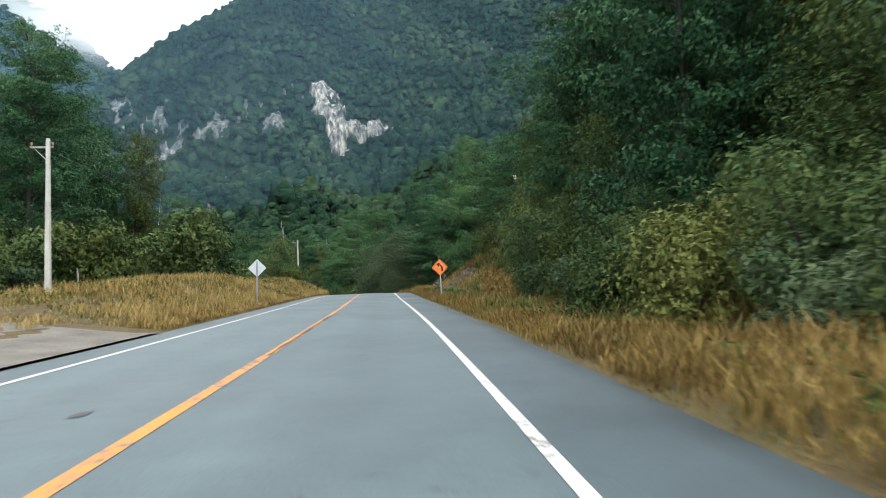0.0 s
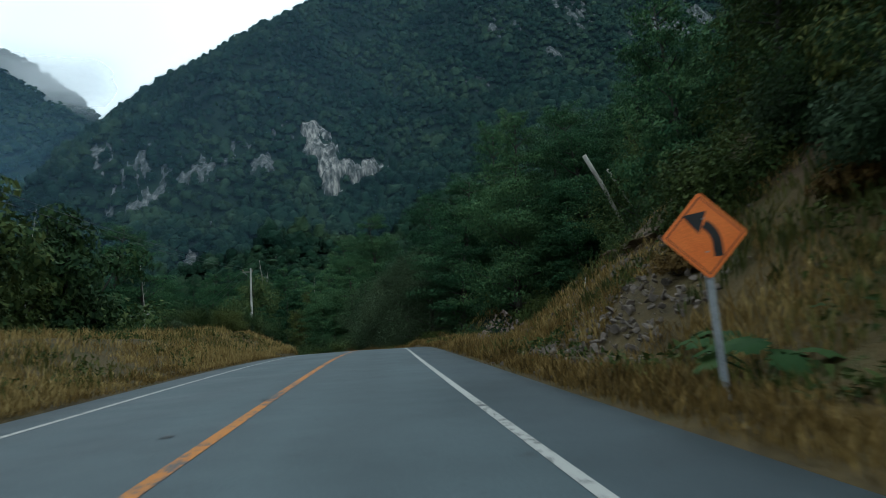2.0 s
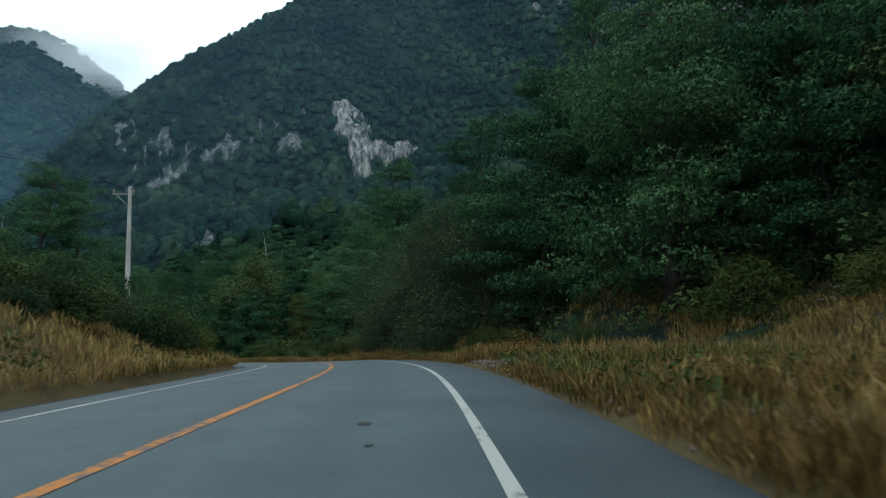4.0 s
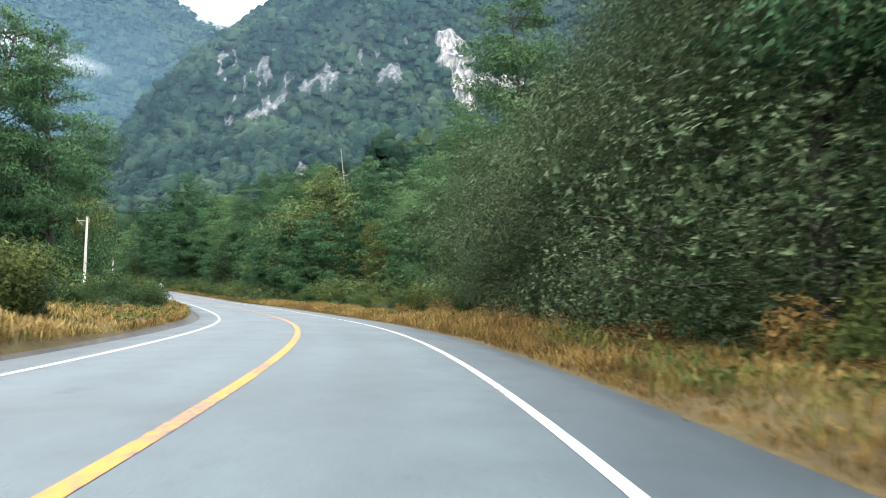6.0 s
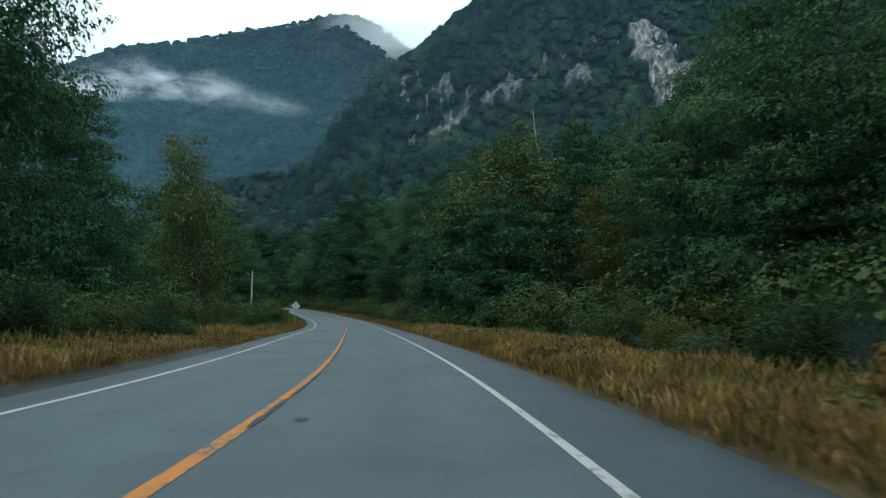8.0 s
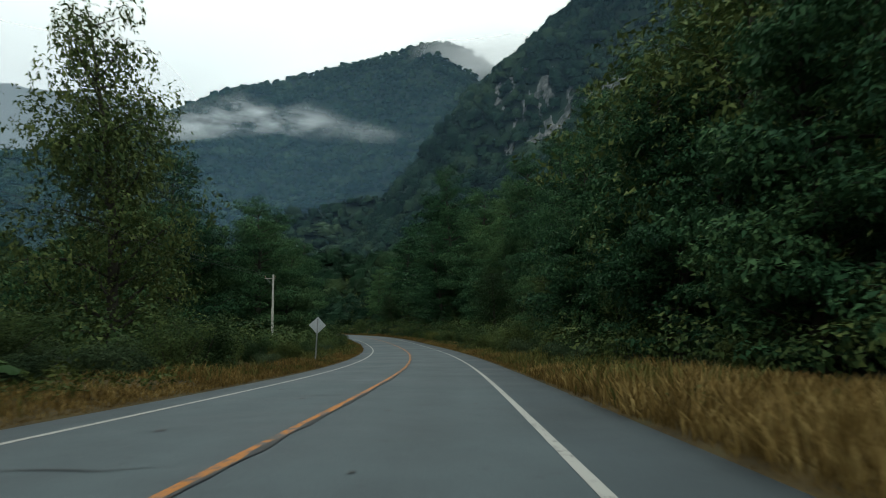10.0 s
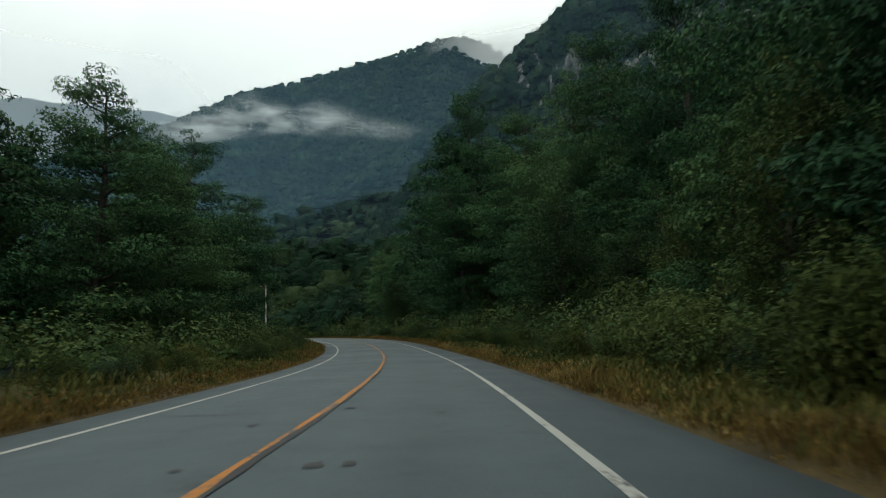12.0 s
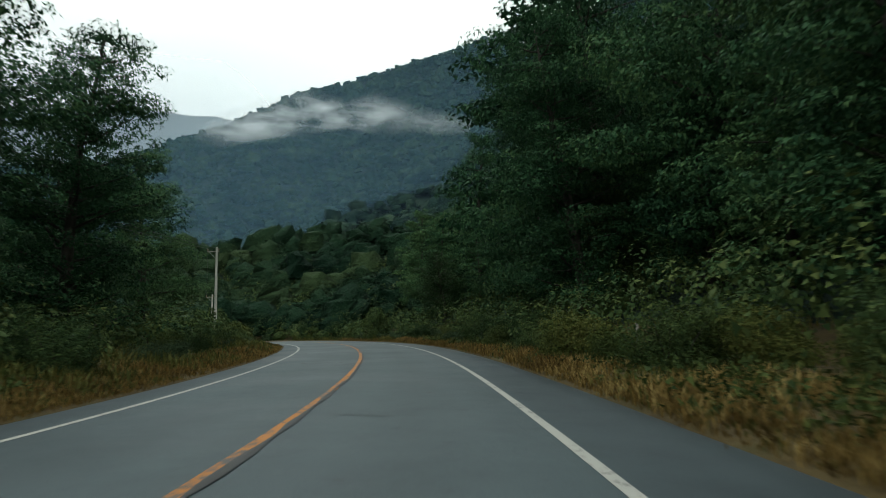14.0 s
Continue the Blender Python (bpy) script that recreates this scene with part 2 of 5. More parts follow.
ASPHALT = asphalt_material()
YELLOW = paint_material("yellow_road_paint", (0.38, 0.140, 0.014), 0.66)
WHITE = paint_material("white_road_paint", (0.34, 0.335, 0.31), 0.60)


def ground_material():
    """Forest floor and scrub below, bare rock where the mountain is steep."""
    m, n, l, b = material("hillside", 0.95, 0.0, 0.2)
    geo = n.new("ShaderNodeNewGeometry")
    broad = noise_node(n, l, 0.035, 8, 0.65)
    fine = noise_node(n, l, 1.3, 5, 0.7)
    green = ramp_node(n, l, broad.outputs["Fac"], [(0.3, (0.005, 0.014, 0.010)), (0.55, (0.010, 0.024, 0.015)), (0.8, (0.018, 0.034, 0.018))])
    g = ramp_node(n, l, fine.outputs["Fac"], [(0.3, (0.5, 0.5, 0.5)), (0.7, (1.4, 1.4, 1.4))])
    green = mix_node(n, l, 1.0, green, g, "MULTIPLY")
    l.new(green, b.inputs["Base Color"])
    bump_node(n, l, b, fine.outputs["Fac"], 1.0, 0.6)
    return m


HILLSIDE = ground_material()


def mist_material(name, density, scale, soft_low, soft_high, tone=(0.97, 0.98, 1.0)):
    """Thin lit vapour for cloud, tinted for imitated haze: mostly clear, with ragged denser parts that fade at the
    sheet's edges.
    """
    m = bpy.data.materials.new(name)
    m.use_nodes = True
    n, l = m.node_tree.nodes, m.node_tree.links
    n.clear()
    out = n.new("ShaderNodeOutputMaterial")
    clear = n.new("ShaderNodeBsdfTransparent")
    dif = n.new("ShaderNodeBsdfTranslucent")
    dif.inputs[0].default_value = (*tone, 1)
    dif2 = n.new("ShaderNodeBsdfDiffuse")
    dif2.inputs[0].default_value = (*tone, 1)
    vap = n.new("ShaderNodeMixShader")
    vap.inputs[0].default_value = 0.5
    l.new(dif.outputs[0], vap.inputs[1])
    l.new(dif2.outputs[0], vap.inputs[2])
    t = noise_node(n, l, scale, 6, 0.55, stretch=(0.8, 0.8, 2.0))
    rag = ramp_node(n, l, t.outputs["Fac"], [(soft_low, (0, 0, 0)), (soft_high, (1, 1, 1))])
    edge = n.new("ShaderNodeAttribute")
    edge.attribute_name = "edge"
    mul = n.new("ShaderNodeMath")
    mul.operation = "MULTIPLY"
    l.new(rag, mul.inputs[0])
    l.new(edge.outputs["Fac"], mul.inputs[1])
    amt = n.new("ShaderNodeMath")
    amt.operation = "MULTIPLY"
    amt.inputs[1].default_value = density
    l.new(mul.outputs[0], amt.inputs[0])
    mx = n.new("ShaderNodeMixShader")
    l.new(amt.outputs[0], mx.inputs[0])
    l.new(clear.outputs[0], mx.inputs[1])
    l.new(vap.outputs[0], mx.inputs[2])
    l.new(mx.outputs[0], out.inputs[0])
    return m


# ---------------------------------------------------------------- mesh helpers
def mesh_of(name, verts, faces, mats, smooth=False, face_mats=None):
    me = bpy.data.meshes.new(name)
    me.from_pydata([tuple(v) for v in verts] if not isinstance(verts, np.ndarray) else verts.tolist(), [], faces if isinstance(faces, list) else faces.tolist())
    for m in mats:
        me.materials.append(m)
    if face_mats is not None:
        me.polygons.foreach_set("material_index", np.asarray(face_mats, np.int32))
    if smooth:
        me.polygons.foreach_set("use_smooth", np.ones(len(me.polygons), bool))
    me.update()
    return me


def part(name, bm, mat, parent, label=""):
    """A bmesh, or a mesh, as one object under its thing."""
    if isinstance(bm, bmesh.types.BMesh):
        me = bpy.data.meshes.new(name)
        bm.to_mesh(me)
        bm.free()
        me.materials.append(mat)
    else:
        me = bm
    ob = new(name, me)
    ob.parent = parent
    return tagged(ob, label)


def tube(points, radii, sides=7, cap=True):
    """Vertices and faces of a tapered tube along points."""
    pts = np.array(points, float)
    d = np.gradient(pts, axis=0)
    d /= np.linalg.norm(d, axis=1)[:, None] + 1e-9
    ref = np.where(np.abs(d[:, 2:3]) > 0.9, [[1.0, 0, 0]], [[0, 0, 1.0]])
    u = np.cross(d, ref)
    u /= np.linalg.norm(u, axis=1)[:, None]
    w = np.cross(d, u)
    a = np.linspace(0, 2 * np.pi, sides, endpoint=False)
    r = np.asarray(radii, float)[:, None, None]
    v = pts[:, None] + r * (np.cos(a)[None, :, None] * u[:, None] + np.sin(a)[None, :, None] * w[:, None])
    n = len(pts)
    f = []
    for i in range(n - 1):
        for k in range(sides):
            q = (k + 1) % sides
            f.append([i * sides + k, i * sides + q, (i + 1) * sides + q, (i + 1) * sides + k])
    if cap:
        f.append(list(range(sides))[::-1])
        f.append([(n - 1) * sides + k for k in range(sides)])
    return v.reshape(-1, 3), f


def merge(pieces):
    vs, fs, o = [], [], 0
    for v, f in pieces:
        vs.append(np.asarray(v, float))
        fs += [[i + o for i in q] for q in f]
        o += len(v)
    return np.concatenate(vs), fs


def box_bm(sx, sy, sz, at=(0, 0, 0), bevel=0.0):
    bm = bmesh.new()
    bmesh.ops.create_cube(bm, size=1.0, matrix=Matrix.Translation(at) @ Matrix.Diagonal((sx, sy, sz, 1)))
    if bevel:
        bmesh.ops.bevel(bm, geom=bm.edges[:], offset=bevel, segments=2, affect="EDGES")
    return bm


# ---------------------------------------------------------------- the road's line
def spline(kn, y, x):
    """A natural cubic curve through y at the knots kn."""
    n, h = len(kn), np.diff(kn)
    m, b = np.eye(n), np.zeros((n, n))
    for i in range(1, n - 1):
        m[i, i - 1], m[i, i], m[i, i + 1] = h[i - 1], 2 * (h[i - 1] + h[i]), h[i]
        b[i, i - 1], b[i, i], b[i, i + 1] = 6 / h[i - 1], -6 / h[i - 1] - 6 / h[i], 6 / h[i]
    d = np.linalg.solve(m, b @ y)
    i = np.clip(np.searchsorted(kn, x) - 1, 0, n - 2)
    a = ((kn[i + 1] - x) / h[i])[:, None]
    c, hh = 1 - a, h[i][:, None]
    return a * y[i] + c * y[i + 1] + ((a**3 - a) * d[i] + (c**3 - c) * d[i + 1]) * hh**2 / 6


CENTRE = np.array([
    (7.7, -120.0, -2.6), (3.9, -75.0, -2.05), (0.07, -28.46, -1.42), (-2.03, -3.22, -1.04), (-4.61, 22.36, -0.69), (-6.91, 46.35, -0.40), (-9.36, 69.82, -0.63),
    (-16.52, 94.92, -1.44), (-29.13, 119.0, -2.51), (-45.37, 142.32, -3.30), (-62.82, 166.19, -4.13), (-81.21, 188.69, -4.57), (-101.23, 209.66, -4.61),
    (-121.8, 227.0, -4.15), (-143.5, 239.5, -3.8), (-168.0, 246.0, -3.6), (-195.0, 246.0, -3.7), (-224.0, 240.0, -4.0), (-255.0, 230.0, -4.4)])
KNOTS = np.r_[0, np.cumsum(np.linalg.norm(np.diff(CENTRE[:, :2], axis=0), axis=1))]
KNOTS -= KNOTS[2]
S = np.arange(KNOTS[0], KNOTS[-1], 1.0)
LINE = spline(KNOTS, CENTRE, S)
DIRS = np.gradient(LINE[:, :2], axis=0)
DIRS /= np.linalg.norm(DIRS, axis=1)[:, None]
SIDE = np.c_[DIRS[:, 1], -DIRS[:, 0]]  # to the right


def on_road(s, d):
    """World place at s metres along the centre line and d metres to its right (x, y, and the road's level there)."""
    s = np.asarray(s, float)
    c = np.stack([np.interp(s, S, LINE[:, k]) for k in range(3)], -1)
    n = np.stack([np.interp(s, S, SIDE[:, k]) for k in range(2)], -1)
    return np.stack([c[..., 0] + d * n[..., 0], c[..., 1] + d * n[..., 1], c[..., 2]], -1)


def road_coords(x, y):
    """Metres along the road, and to its right, of places."""
    x, y = np.ravel(x).astype(float), np.ravel(y).astype(float)
    s, d = np.empty(len(x)), np.empty(len(x))
    for o in range(0, len(x), 4000):
        q = slice(o, o + 4000)
        dx, dy = x[q, None] - LINE[None, :, 0], y[q, None] - LINE[None, :, 1]
        k = np.argmin(dx * dx + dy * dy, 1)
        r = np.arange(len(k))
        s[q] = S[k] + dx[r, k] * DIRS[k, 0] + dy[r, k] * DIRS[k, 1]
        side = dx[r, k] * SIDE[k, 0] + dy[r, k] * SIDE[k, 1]
        d[q] = np.sign(side) * np.hypot(dx[r, k], dy[r, k])
    return s, d


def fbm(x, y, scale, octaves=4, seed=0):
    """Smooth value noise on arrays, -1 to 1."""
    total, amp, norm = np.zeros_like(x, dtype=float), 1.0, 0.0
    for o in range(octaves):
        u, v = x / scale * 2**o + 17.3 * o + seed, y / scale * 2**o - 9.1 * o + seed * 1.7
        i, j = np.floor(u), np.floor(v)
        fu, fv = u - i, v - j
        fu, fv = fu * fu * (3 - 2 * fu), fv * fv * (3 - 2 * fv)
        h = lambda a, b: np.modf(np.abs(np.sin(a * 127.1 + b * 311.7 + seed * 13.7) * 43758.5453))[0]  # noqa: E731
        val = (h(i, j) * (1 - fu) + h(i + 1, j) * fu) * (1 - fv) + (h(i, j + 1) * (1 - fu) + h(i + 1, j + 1) * fu) * fv
        total += amp * (2 * val - 1)
        norm += amp
        amp *= 0.5
    return total / norm


RISE_S = [-120, 20, 40, 58, 70, 76, 82, 92, 100, 112, 140, 190, 230, 300, 500]
RISE_START = [9, 9, 8, 6.6, 7.4, 9.2, 11, 13.5, 14.5, 14, 12, 13, 10, 9, 9]     # where the hillside begins, right of the centre
RISE_SLOPE = [0.35, 0.4, 0.5, 0.72, 0.74, 0.56, 0.46, 0.42, 0.42, 0.42, 0.3, 0.28, 0.35, 0.4, 0.4]
RISE_TOP = [14, 16, 18, 17, 16, 14, 13, 12, 11, 9, 9, 9, 12, 16, 16]
MOUND_S = [-120, 22, 36, 55, 80, 92, 110, 135, 170, 500]
MOUND_UP = [0.0, 0.1, 1.1, 1.6, 1.2, 2.1, 1.9, 0.4, 0.2, 0.2]   # the low bank left of the road


EDGE_Y = [250, 300, 340, 370, 400, 423, 461, 519, 596, 691, 804, 935, 1200]
EDGE_X = [-330, -318, -318, -320, -325, -328, -319, -317, -297, -259, -202, -127, 60]
EDGE_Z = [-60, -36, -18, 0, 24, 44, 84, 146, 224, 309, 404, 508, 700]


SPUR_P = [20, 37, 90, 134, 181, 240, 330]
SPUR_Q = [330, 365, 457, 482, 500, 520, 560]
SPUR_Z = [40, 56, 95, 122, 146, 186, 250]
SIDE_SPUR = [(-470, 810, 290), (-530, 742, 225), (-546, 729, 209), (-590, 689, 191), (-641, 633, 154), (-700, 570, 100), (-760, 500, 40)]


def mountain(x, y):
    """The height of the big forested mountain and of the misty range behind it."""
    q, p = -0.34 * x + 0.94 * y, 0.94 * x + 0.34 * y
    u = q - 0.4 * np.clip(20 - p, 0, 110) + 0.3 * np.clip(p - 170, 0, 400) + 12 * fbm(x, y, 150, 3, 2)
    h = np.interp(u, [-4000, 200, 250, 325, 380, 427, 480, 497, 515, 535, 600, 700, 800, 950, 1200, 2500], [-12, -11, -8, 8, 35, 64, 90, 112, 140, 160, 235, 365, 490, 640, 760, 800])
    h = h + np.clip(u - 300, 0, 200) / 200 * (12 * fbm(x, y, 90, 4, 5) + 26 * (0.3 - np.abs(fbm(p + 0.25 * q, q * 0.28, 48, 3, 9))) + 6 * fbm(x, y, 26, 3, 8))
    h = h - 16 * np.clip((-55 - p) / 60, 0, 1) * np.clip((400 - u) / 80, 0, 1)
    # its western shoulder, which falls away to the side valley
    off = x - np.interp(y, EDGE_Y, EDGE_X)
    shoulder = np.interp(y, EDGE_Y, EDGE_Z) + np.where(off > 0, 0.45 * off, 1.4 * off) + 5 * fbm(x, y, 45, 3, 6)
    h = np.minimum(h, np.where(y < 300, 1e3, shoulder))
    # a spur that climbs slantwise before the foot of the cliff, with a gully behind it
    spur_q, spur_z = np.interp(p, SPUR_P, SPUR_Q), np.interp(p, SPUR_P, SPUR_Z) + 4 * fbm(x, y, 25, 3, 14)
    h = np.maximum(h, np.where((p > 20) & (p < 330), spur_z - 0.5 * np.clip(spur_q - q, 0, None) - 1.3 * np.clip(q - spur_q, 0, None), -50))
    h = h - 7 * np.exp(-(((q - spur_q - 30) / 13) ** 2)) * np.clip((p - 30) / 30, 0, 1) * np.clip((330 - p) / 60, 0, 1)
    # the range across the valley, a spur of it, and a higher range far behind
    a = np.degrees(np.arctan2(-(x + 55), y - 159))
    r = np.hypot(x + 55, y - 159)
    crest = np.interp(a, [0, 20, 27, 31, 35, 38, 44, 50, 56, 59.8, 62, 66, 72, 100], [330, 400, 450, 530, 590, 600, 555, 515, 465, 422, 392, 345, 285, 220])
    g = np.interp(r, [470, 700, 1000, 1300, 2000, 3000], [-0.02, 0.18, 0.6, 1.0, 0.75, 0.4]) * crest
    g = g + (50 * fbm(x, y, 380, 4, 11) + 34 * (0.35 - np.abs(fbm(a * 9, r * 0.22, 62, 3, 15))) + 10 * fbm(x, y, 60, 3, 12)) * np.clip((r - 500) / 300, 0, 1) * np.clip((1330 - r) / 200, 0.12, 1)
    for (x0, y0, z0), (x1, y1, z1) in zip(SIDE_SPUR, SIDE_SPUR[1:]):
        w = np.clip(((x - x0) * (x1 - x0) + (y - y0) * (y1 - y0)) / ((x1 - x0) ** 2 + (y1 - y0) ** 2), 0, 1)
        away = np.hypot(x - x0 - w * (x1 - x0), y - y0 - w * (y1 - y0))
        g = np.maximum(g, z0 + w * (z1 - z0) - 0.62 * away + 9 * fbm(x, y, 70, 3, 16))
    back = np.interp(a, [48, 54, 58, 60, 62, 66, 72, 80, 110], [420, 600, 705, 738, 756, 762, 750, 700, 560]) * np.interp(r, [1400, 1900, 2300, 2800, 4000], [0.2, 0.7, 1.0, 0.8, 0.5])
    g = np.maximum(g, np.where(r > 1500, back + 14 * fbm(x, y, 260, 3, 18), -50))
    return np.maximum(h, np.where((a > -5) & (a < 130), g, -12))


def level(x, y):
    """The height of the open ground at places."""
    x, y = np.asarray(x, float), np.asarray(y, float)
    shape = x.shape
    x, y = x.ravel(), y.ravel()
    s, d = road_coords(x, y)
    z0 = np.interp(s, S, LINE[:, 2])
    right = np.clip(d - np.interp(s, RISE_S, RISE_START), 0, None)
    top = np.interp(s, RISE_S, RISE_TOP)
    up = np.minimum(right * np.interp(s, RISE_S, RISE_SLOPE), top + 0.12 * right)
    up *= 1 + 0.12 * fbm(x, y, 9, 3, 3)
    up += 2.9 * np.exp(-(((s - 110) / 4.5) ** 2) - ((d - 15.2) / 2.4) ** 2)  # a grassy hump
    left = np.clip(-d - 4.6, 0, None)
    mound = np.interp(s, MOUND_S, MOUND_UP) * np.clip(left / 4.5, 0, 1) ** 1.5
    bump = (0.12 * fbm(x, y, 5, 3, 4) + 0.06) * np.clip((np.abs(d) - 5.0) / 2, 0, 1)
    near = z0 + up + mound + bump - 0.02 * np.clip(left - 20, 0, 60)
    fade = np.clip((np.abs(d) - 7) / 14, 0, 1)
    far = mountain(x, y)
    w = np.clip((np.abs(d) - 150) / 250, 0, 1)
    base = near * (1 - w) + w * -9
    return np.where(far > base, base + (far - base) * fade, base).reshape(shape)


# ---------------------------------------------------------------- ground, road, verges
def spaced(lo, a, b, hi, step, grow):
    """Coordinates: even between a and b, growing wider outside."""
    out, v, st = list(np.arange(a, b, step)), b, step
    while v < hi:
        out.append(v)
        st *= grow
        v += st
    v, st = a, step
    while v > lo:
        st *= grow
        v -= st
        out.insert(0, v)
    return np.array(out)


def build_ground():
    gx, gy = spaced(-4200, -300, 70, 3500, 2.6, 1.035), spaced(-1500, -50, 330, 4200, 2.6, 1.03)
    x, y = np.meshgrid(gx, gy)
    z = level(x, y)
    s, d = road_coords(x, y)
    d = d.reshape(x.shape)
    z = z - 0.5 * np.clip((11 - np.abs(d)) / 3, 0, 1)  # lies under the road and its verges
    n, m = x.shape
    k = np.arange(n * m).reshape(n, m)
    f = np.stack([k[:-1, :-1], k[:-1, 1:], k[1:, 1:], k[1:, :-1]], -1).reshape(-1, 4)
    ob = new("ground", mesh_of("ground", np.stack([x, y, z], -1).reshape(-1, 3), f, [HILLSIDE], True))
    return tagged(ob, "forested valley floor and steep mountain slopes under low cloud", "ground", kind="structure")


def strip(name, s0, s1, ds, lanes, mat, height):
    """A sheet along the road between the given distances from the centre."""
    ss = np.arange(s0, s1 + 0.01, ds)
    lanes = np.asarray(lanes, float)
    sg, dg = np.meshgrid(ss, lanes, indexing="ij")
    p = on_road(sg, dg)
    p[..., 2] = height(p, sg, dg)
    n, m = sg.shape
    k = np.arange(n * m).reshape(n, m)
    f = np.stack([k[:-1, :-1], k[:-1, 1:], k[1:, 1:], k[1:, :-1]], -1).reshape(-1, 4)
    ob = new(name, mesh_of(name, p.reshape(-1, 3), f, [mat], True))
    return ob


ROAD_END = float(S[-1]) - 2
LANE = 3.37
RNG0 = np.random.default_rng(3)
build_ground()


def crown_of_road(p, sg, dg):
    return p[..., 2] - 0.012 * np.abs(dg) + 0.02 - 0.06 * ((dg < -4.46) | (dg > 5.0))


ROAD_D = [-4.5, -4.45, -3.6, -3.4, -2.6, -1.7, -0.8, 0, 0.8, 1.7, 2.6, 3.4, 3.6, 4.5, 4.98, 5.04]
road = tagged(strip("road", -110, ROAD_END, 2.0, ROAD_D, ASPHALT, crown_of_road), "worn pale grey asphalt road with two lanes", "road", kind="structure")
road_across = np.tile((np.array(ROAD_D) + 5) / 10, len(road.data.vertices) // len(ROAD_D))
road.data.attributes.new("across", "FLOAT", "POINT").data.foreach_set("value", road_across.astype(np.float32))


def line_marking(name, d, width, mat, label):
    ob = strip(name, -110, ROAD_END, 1.0, [d - width / 2, d + width / 2], mat, lambda p, sg, dg: crown_of_road(p, sg, dg) + 0.006)
    tagged(ob, label, "road marking", kind="structure")


line_marking("centre_line", 0.0, 0.17, YELLOW, "worn yellow centre line painted on the asphalt")


def tar_crack(s0, s1, d, seed, name="crack"):
    """A ragged dark crack sealed with tar, running along the centre line."""
    ss = np.arange(s0, s1, 0.35)
    mid = d + 0.05 * fbm(ss, ss * 0, 2.2, 3, seed)
    half = np.clip(0.040 + 0.060 * fbm(ss, ss * 0 + 5, 1.1, 3, seed + 1), 0.006, 0.10)
    lo, hi = on_road(ss, mid - half), on_road(ss, mid + half)
    for p in (lo, hi):
        p[:, 2] += 0.02 + 0.010
    n = len(ss)
    v = np.concatenate([lo, hi])
    f = [[k, n + k, n + k + 1, k + 1] for k in range(n - 1)]
    tagged(new(name, mesh_of(name, v, f, [BLACK])), "ragged dark crack beside the yellow line", "road crack", kind="structure")


tar_crack(150, ROAD_END, 0.07, 5)
tar_crack(20, 33, 0.03, 8)


def cross_crack(s, d0, d1, seed):
    dd = np.linspace(d0, d1, 24)
    ss = s + 0.5 * fbm(dd, dd * 0, 1.6, 3, seed)
    half = 0.022 * np.sin(np.linspace(0, np.pi, 24)) + 0.004
    lo, hi = on_road(ss - half, dd), on_road(ss + half, dd)
    for p in (lo, hi):
        p[:, 2] += 0.02 - 0.012 * np.abs(dd) + 0.010
    f = [[k, 24 + k, 25 + k, k + 1] for k in range(23)]
    tagged(new("crack", mesh_of("crack", np.concatenate([lo, hi]), f, [BLACK])), "thin dark crack across the asphalt", "road crack", kind="structure")


for k, (s, d0, d1) in enumerate([(160, -0.4, 1.0), (163, -1.6, 0.2), (187, -2.6, -0.5), (196, -1.8, 0.1), (222, -2.4, -0.3), (231, -3.1, -1.2), (252, -2.2, 0.1), (256, -3.0, -1.6), (268, 0.4, 1.5), (284, -2.0, 0.0), (296, -2.8, -1.0)]):
    cross_crack(s, d0, d1, 50 + k)


def tar_spot(s, d, r, seed):
    rng = np.random.default_rng(seed)
    n = 11
    a = np.linspace(0, 2 * np.pi, n, endpoint=False)
    rr = r * rng.uniform(0.55, 1.15, n)
    p = on_road(s + 1.6 * rr * np.cos(a), d + rr * np.sin(a))
    p[:, 2] += 0.02 - 0.012 * abs(d) + 0.009
    tagged(new("tar_spot", mesh_of("tar_spot", p, [list(range(n))[::-1]], [TAR])), "small dark tar spot on the asphalt", "road stain", kind="structure")


for k in range(70):
    tar_spot(RNG0.uniform(15, 330), RNG0.uniform(-3.1, 3.1), RNG0.uniform(0.04, 0.14), 300 + k)

line_marking("edge_line_right", LANE, 0.13, WHITE, "white edge line painted on the asphalt")
line_marking("edge_line_left", -LANE, 0.13, WHITE, "white edge line painted on the asphalt")


def verge_level(p, sg, dg):
    ditch = (dg < 0) & (np.abs(dg) < 5.3) & (sg > 84) & (sg < 172)
    return level(p[..., 0], p[..., 1]) + 0.03 - 0.12 * ((np.abs(dg) < 4.5) | ((dg > 0) & (dg < 4.95))) - 0.06 * ((dg > 4.95) & (dg < 5.1)) - 0.9 * (np.abs(dg) > 12.4) - 0.4 * ditch


verge_right = strip("verge_right", -60, ROAD_END, 1.0, [4.7, 5.0, 5.3, 5.8, 6.4, 7, 8, 9, 10, 11, 12, 13], SOIL_DRY, verge_level)
tagged(verge_right, "dry golden grass verge rising to a bank", "verge", kind="structure")
verge_left = strip("verge_left", -60, ROAD_END, 1.0, [-13, -12, -11, -10, -9, -8, -7, -6.2, -5.5, -4.9, -4.48, -4.3], SOIL_DRY, verge_level)
tagged(verge_left, "dry golden grass verge with a low bank", "verge", kind="structure")


gutter = strip("gutter", 84, 172, 1.0, [-5.5, -5.15, -4.9, -4.62, -4.46], WET_SOIL, lambda p, sg, dg: p[..., 2] - np.interp(-dg, [4.46, 4.62, 4.9, 5.15, 5.5], [0.075, 0.20, 0.22, 0.10, -0.02]))
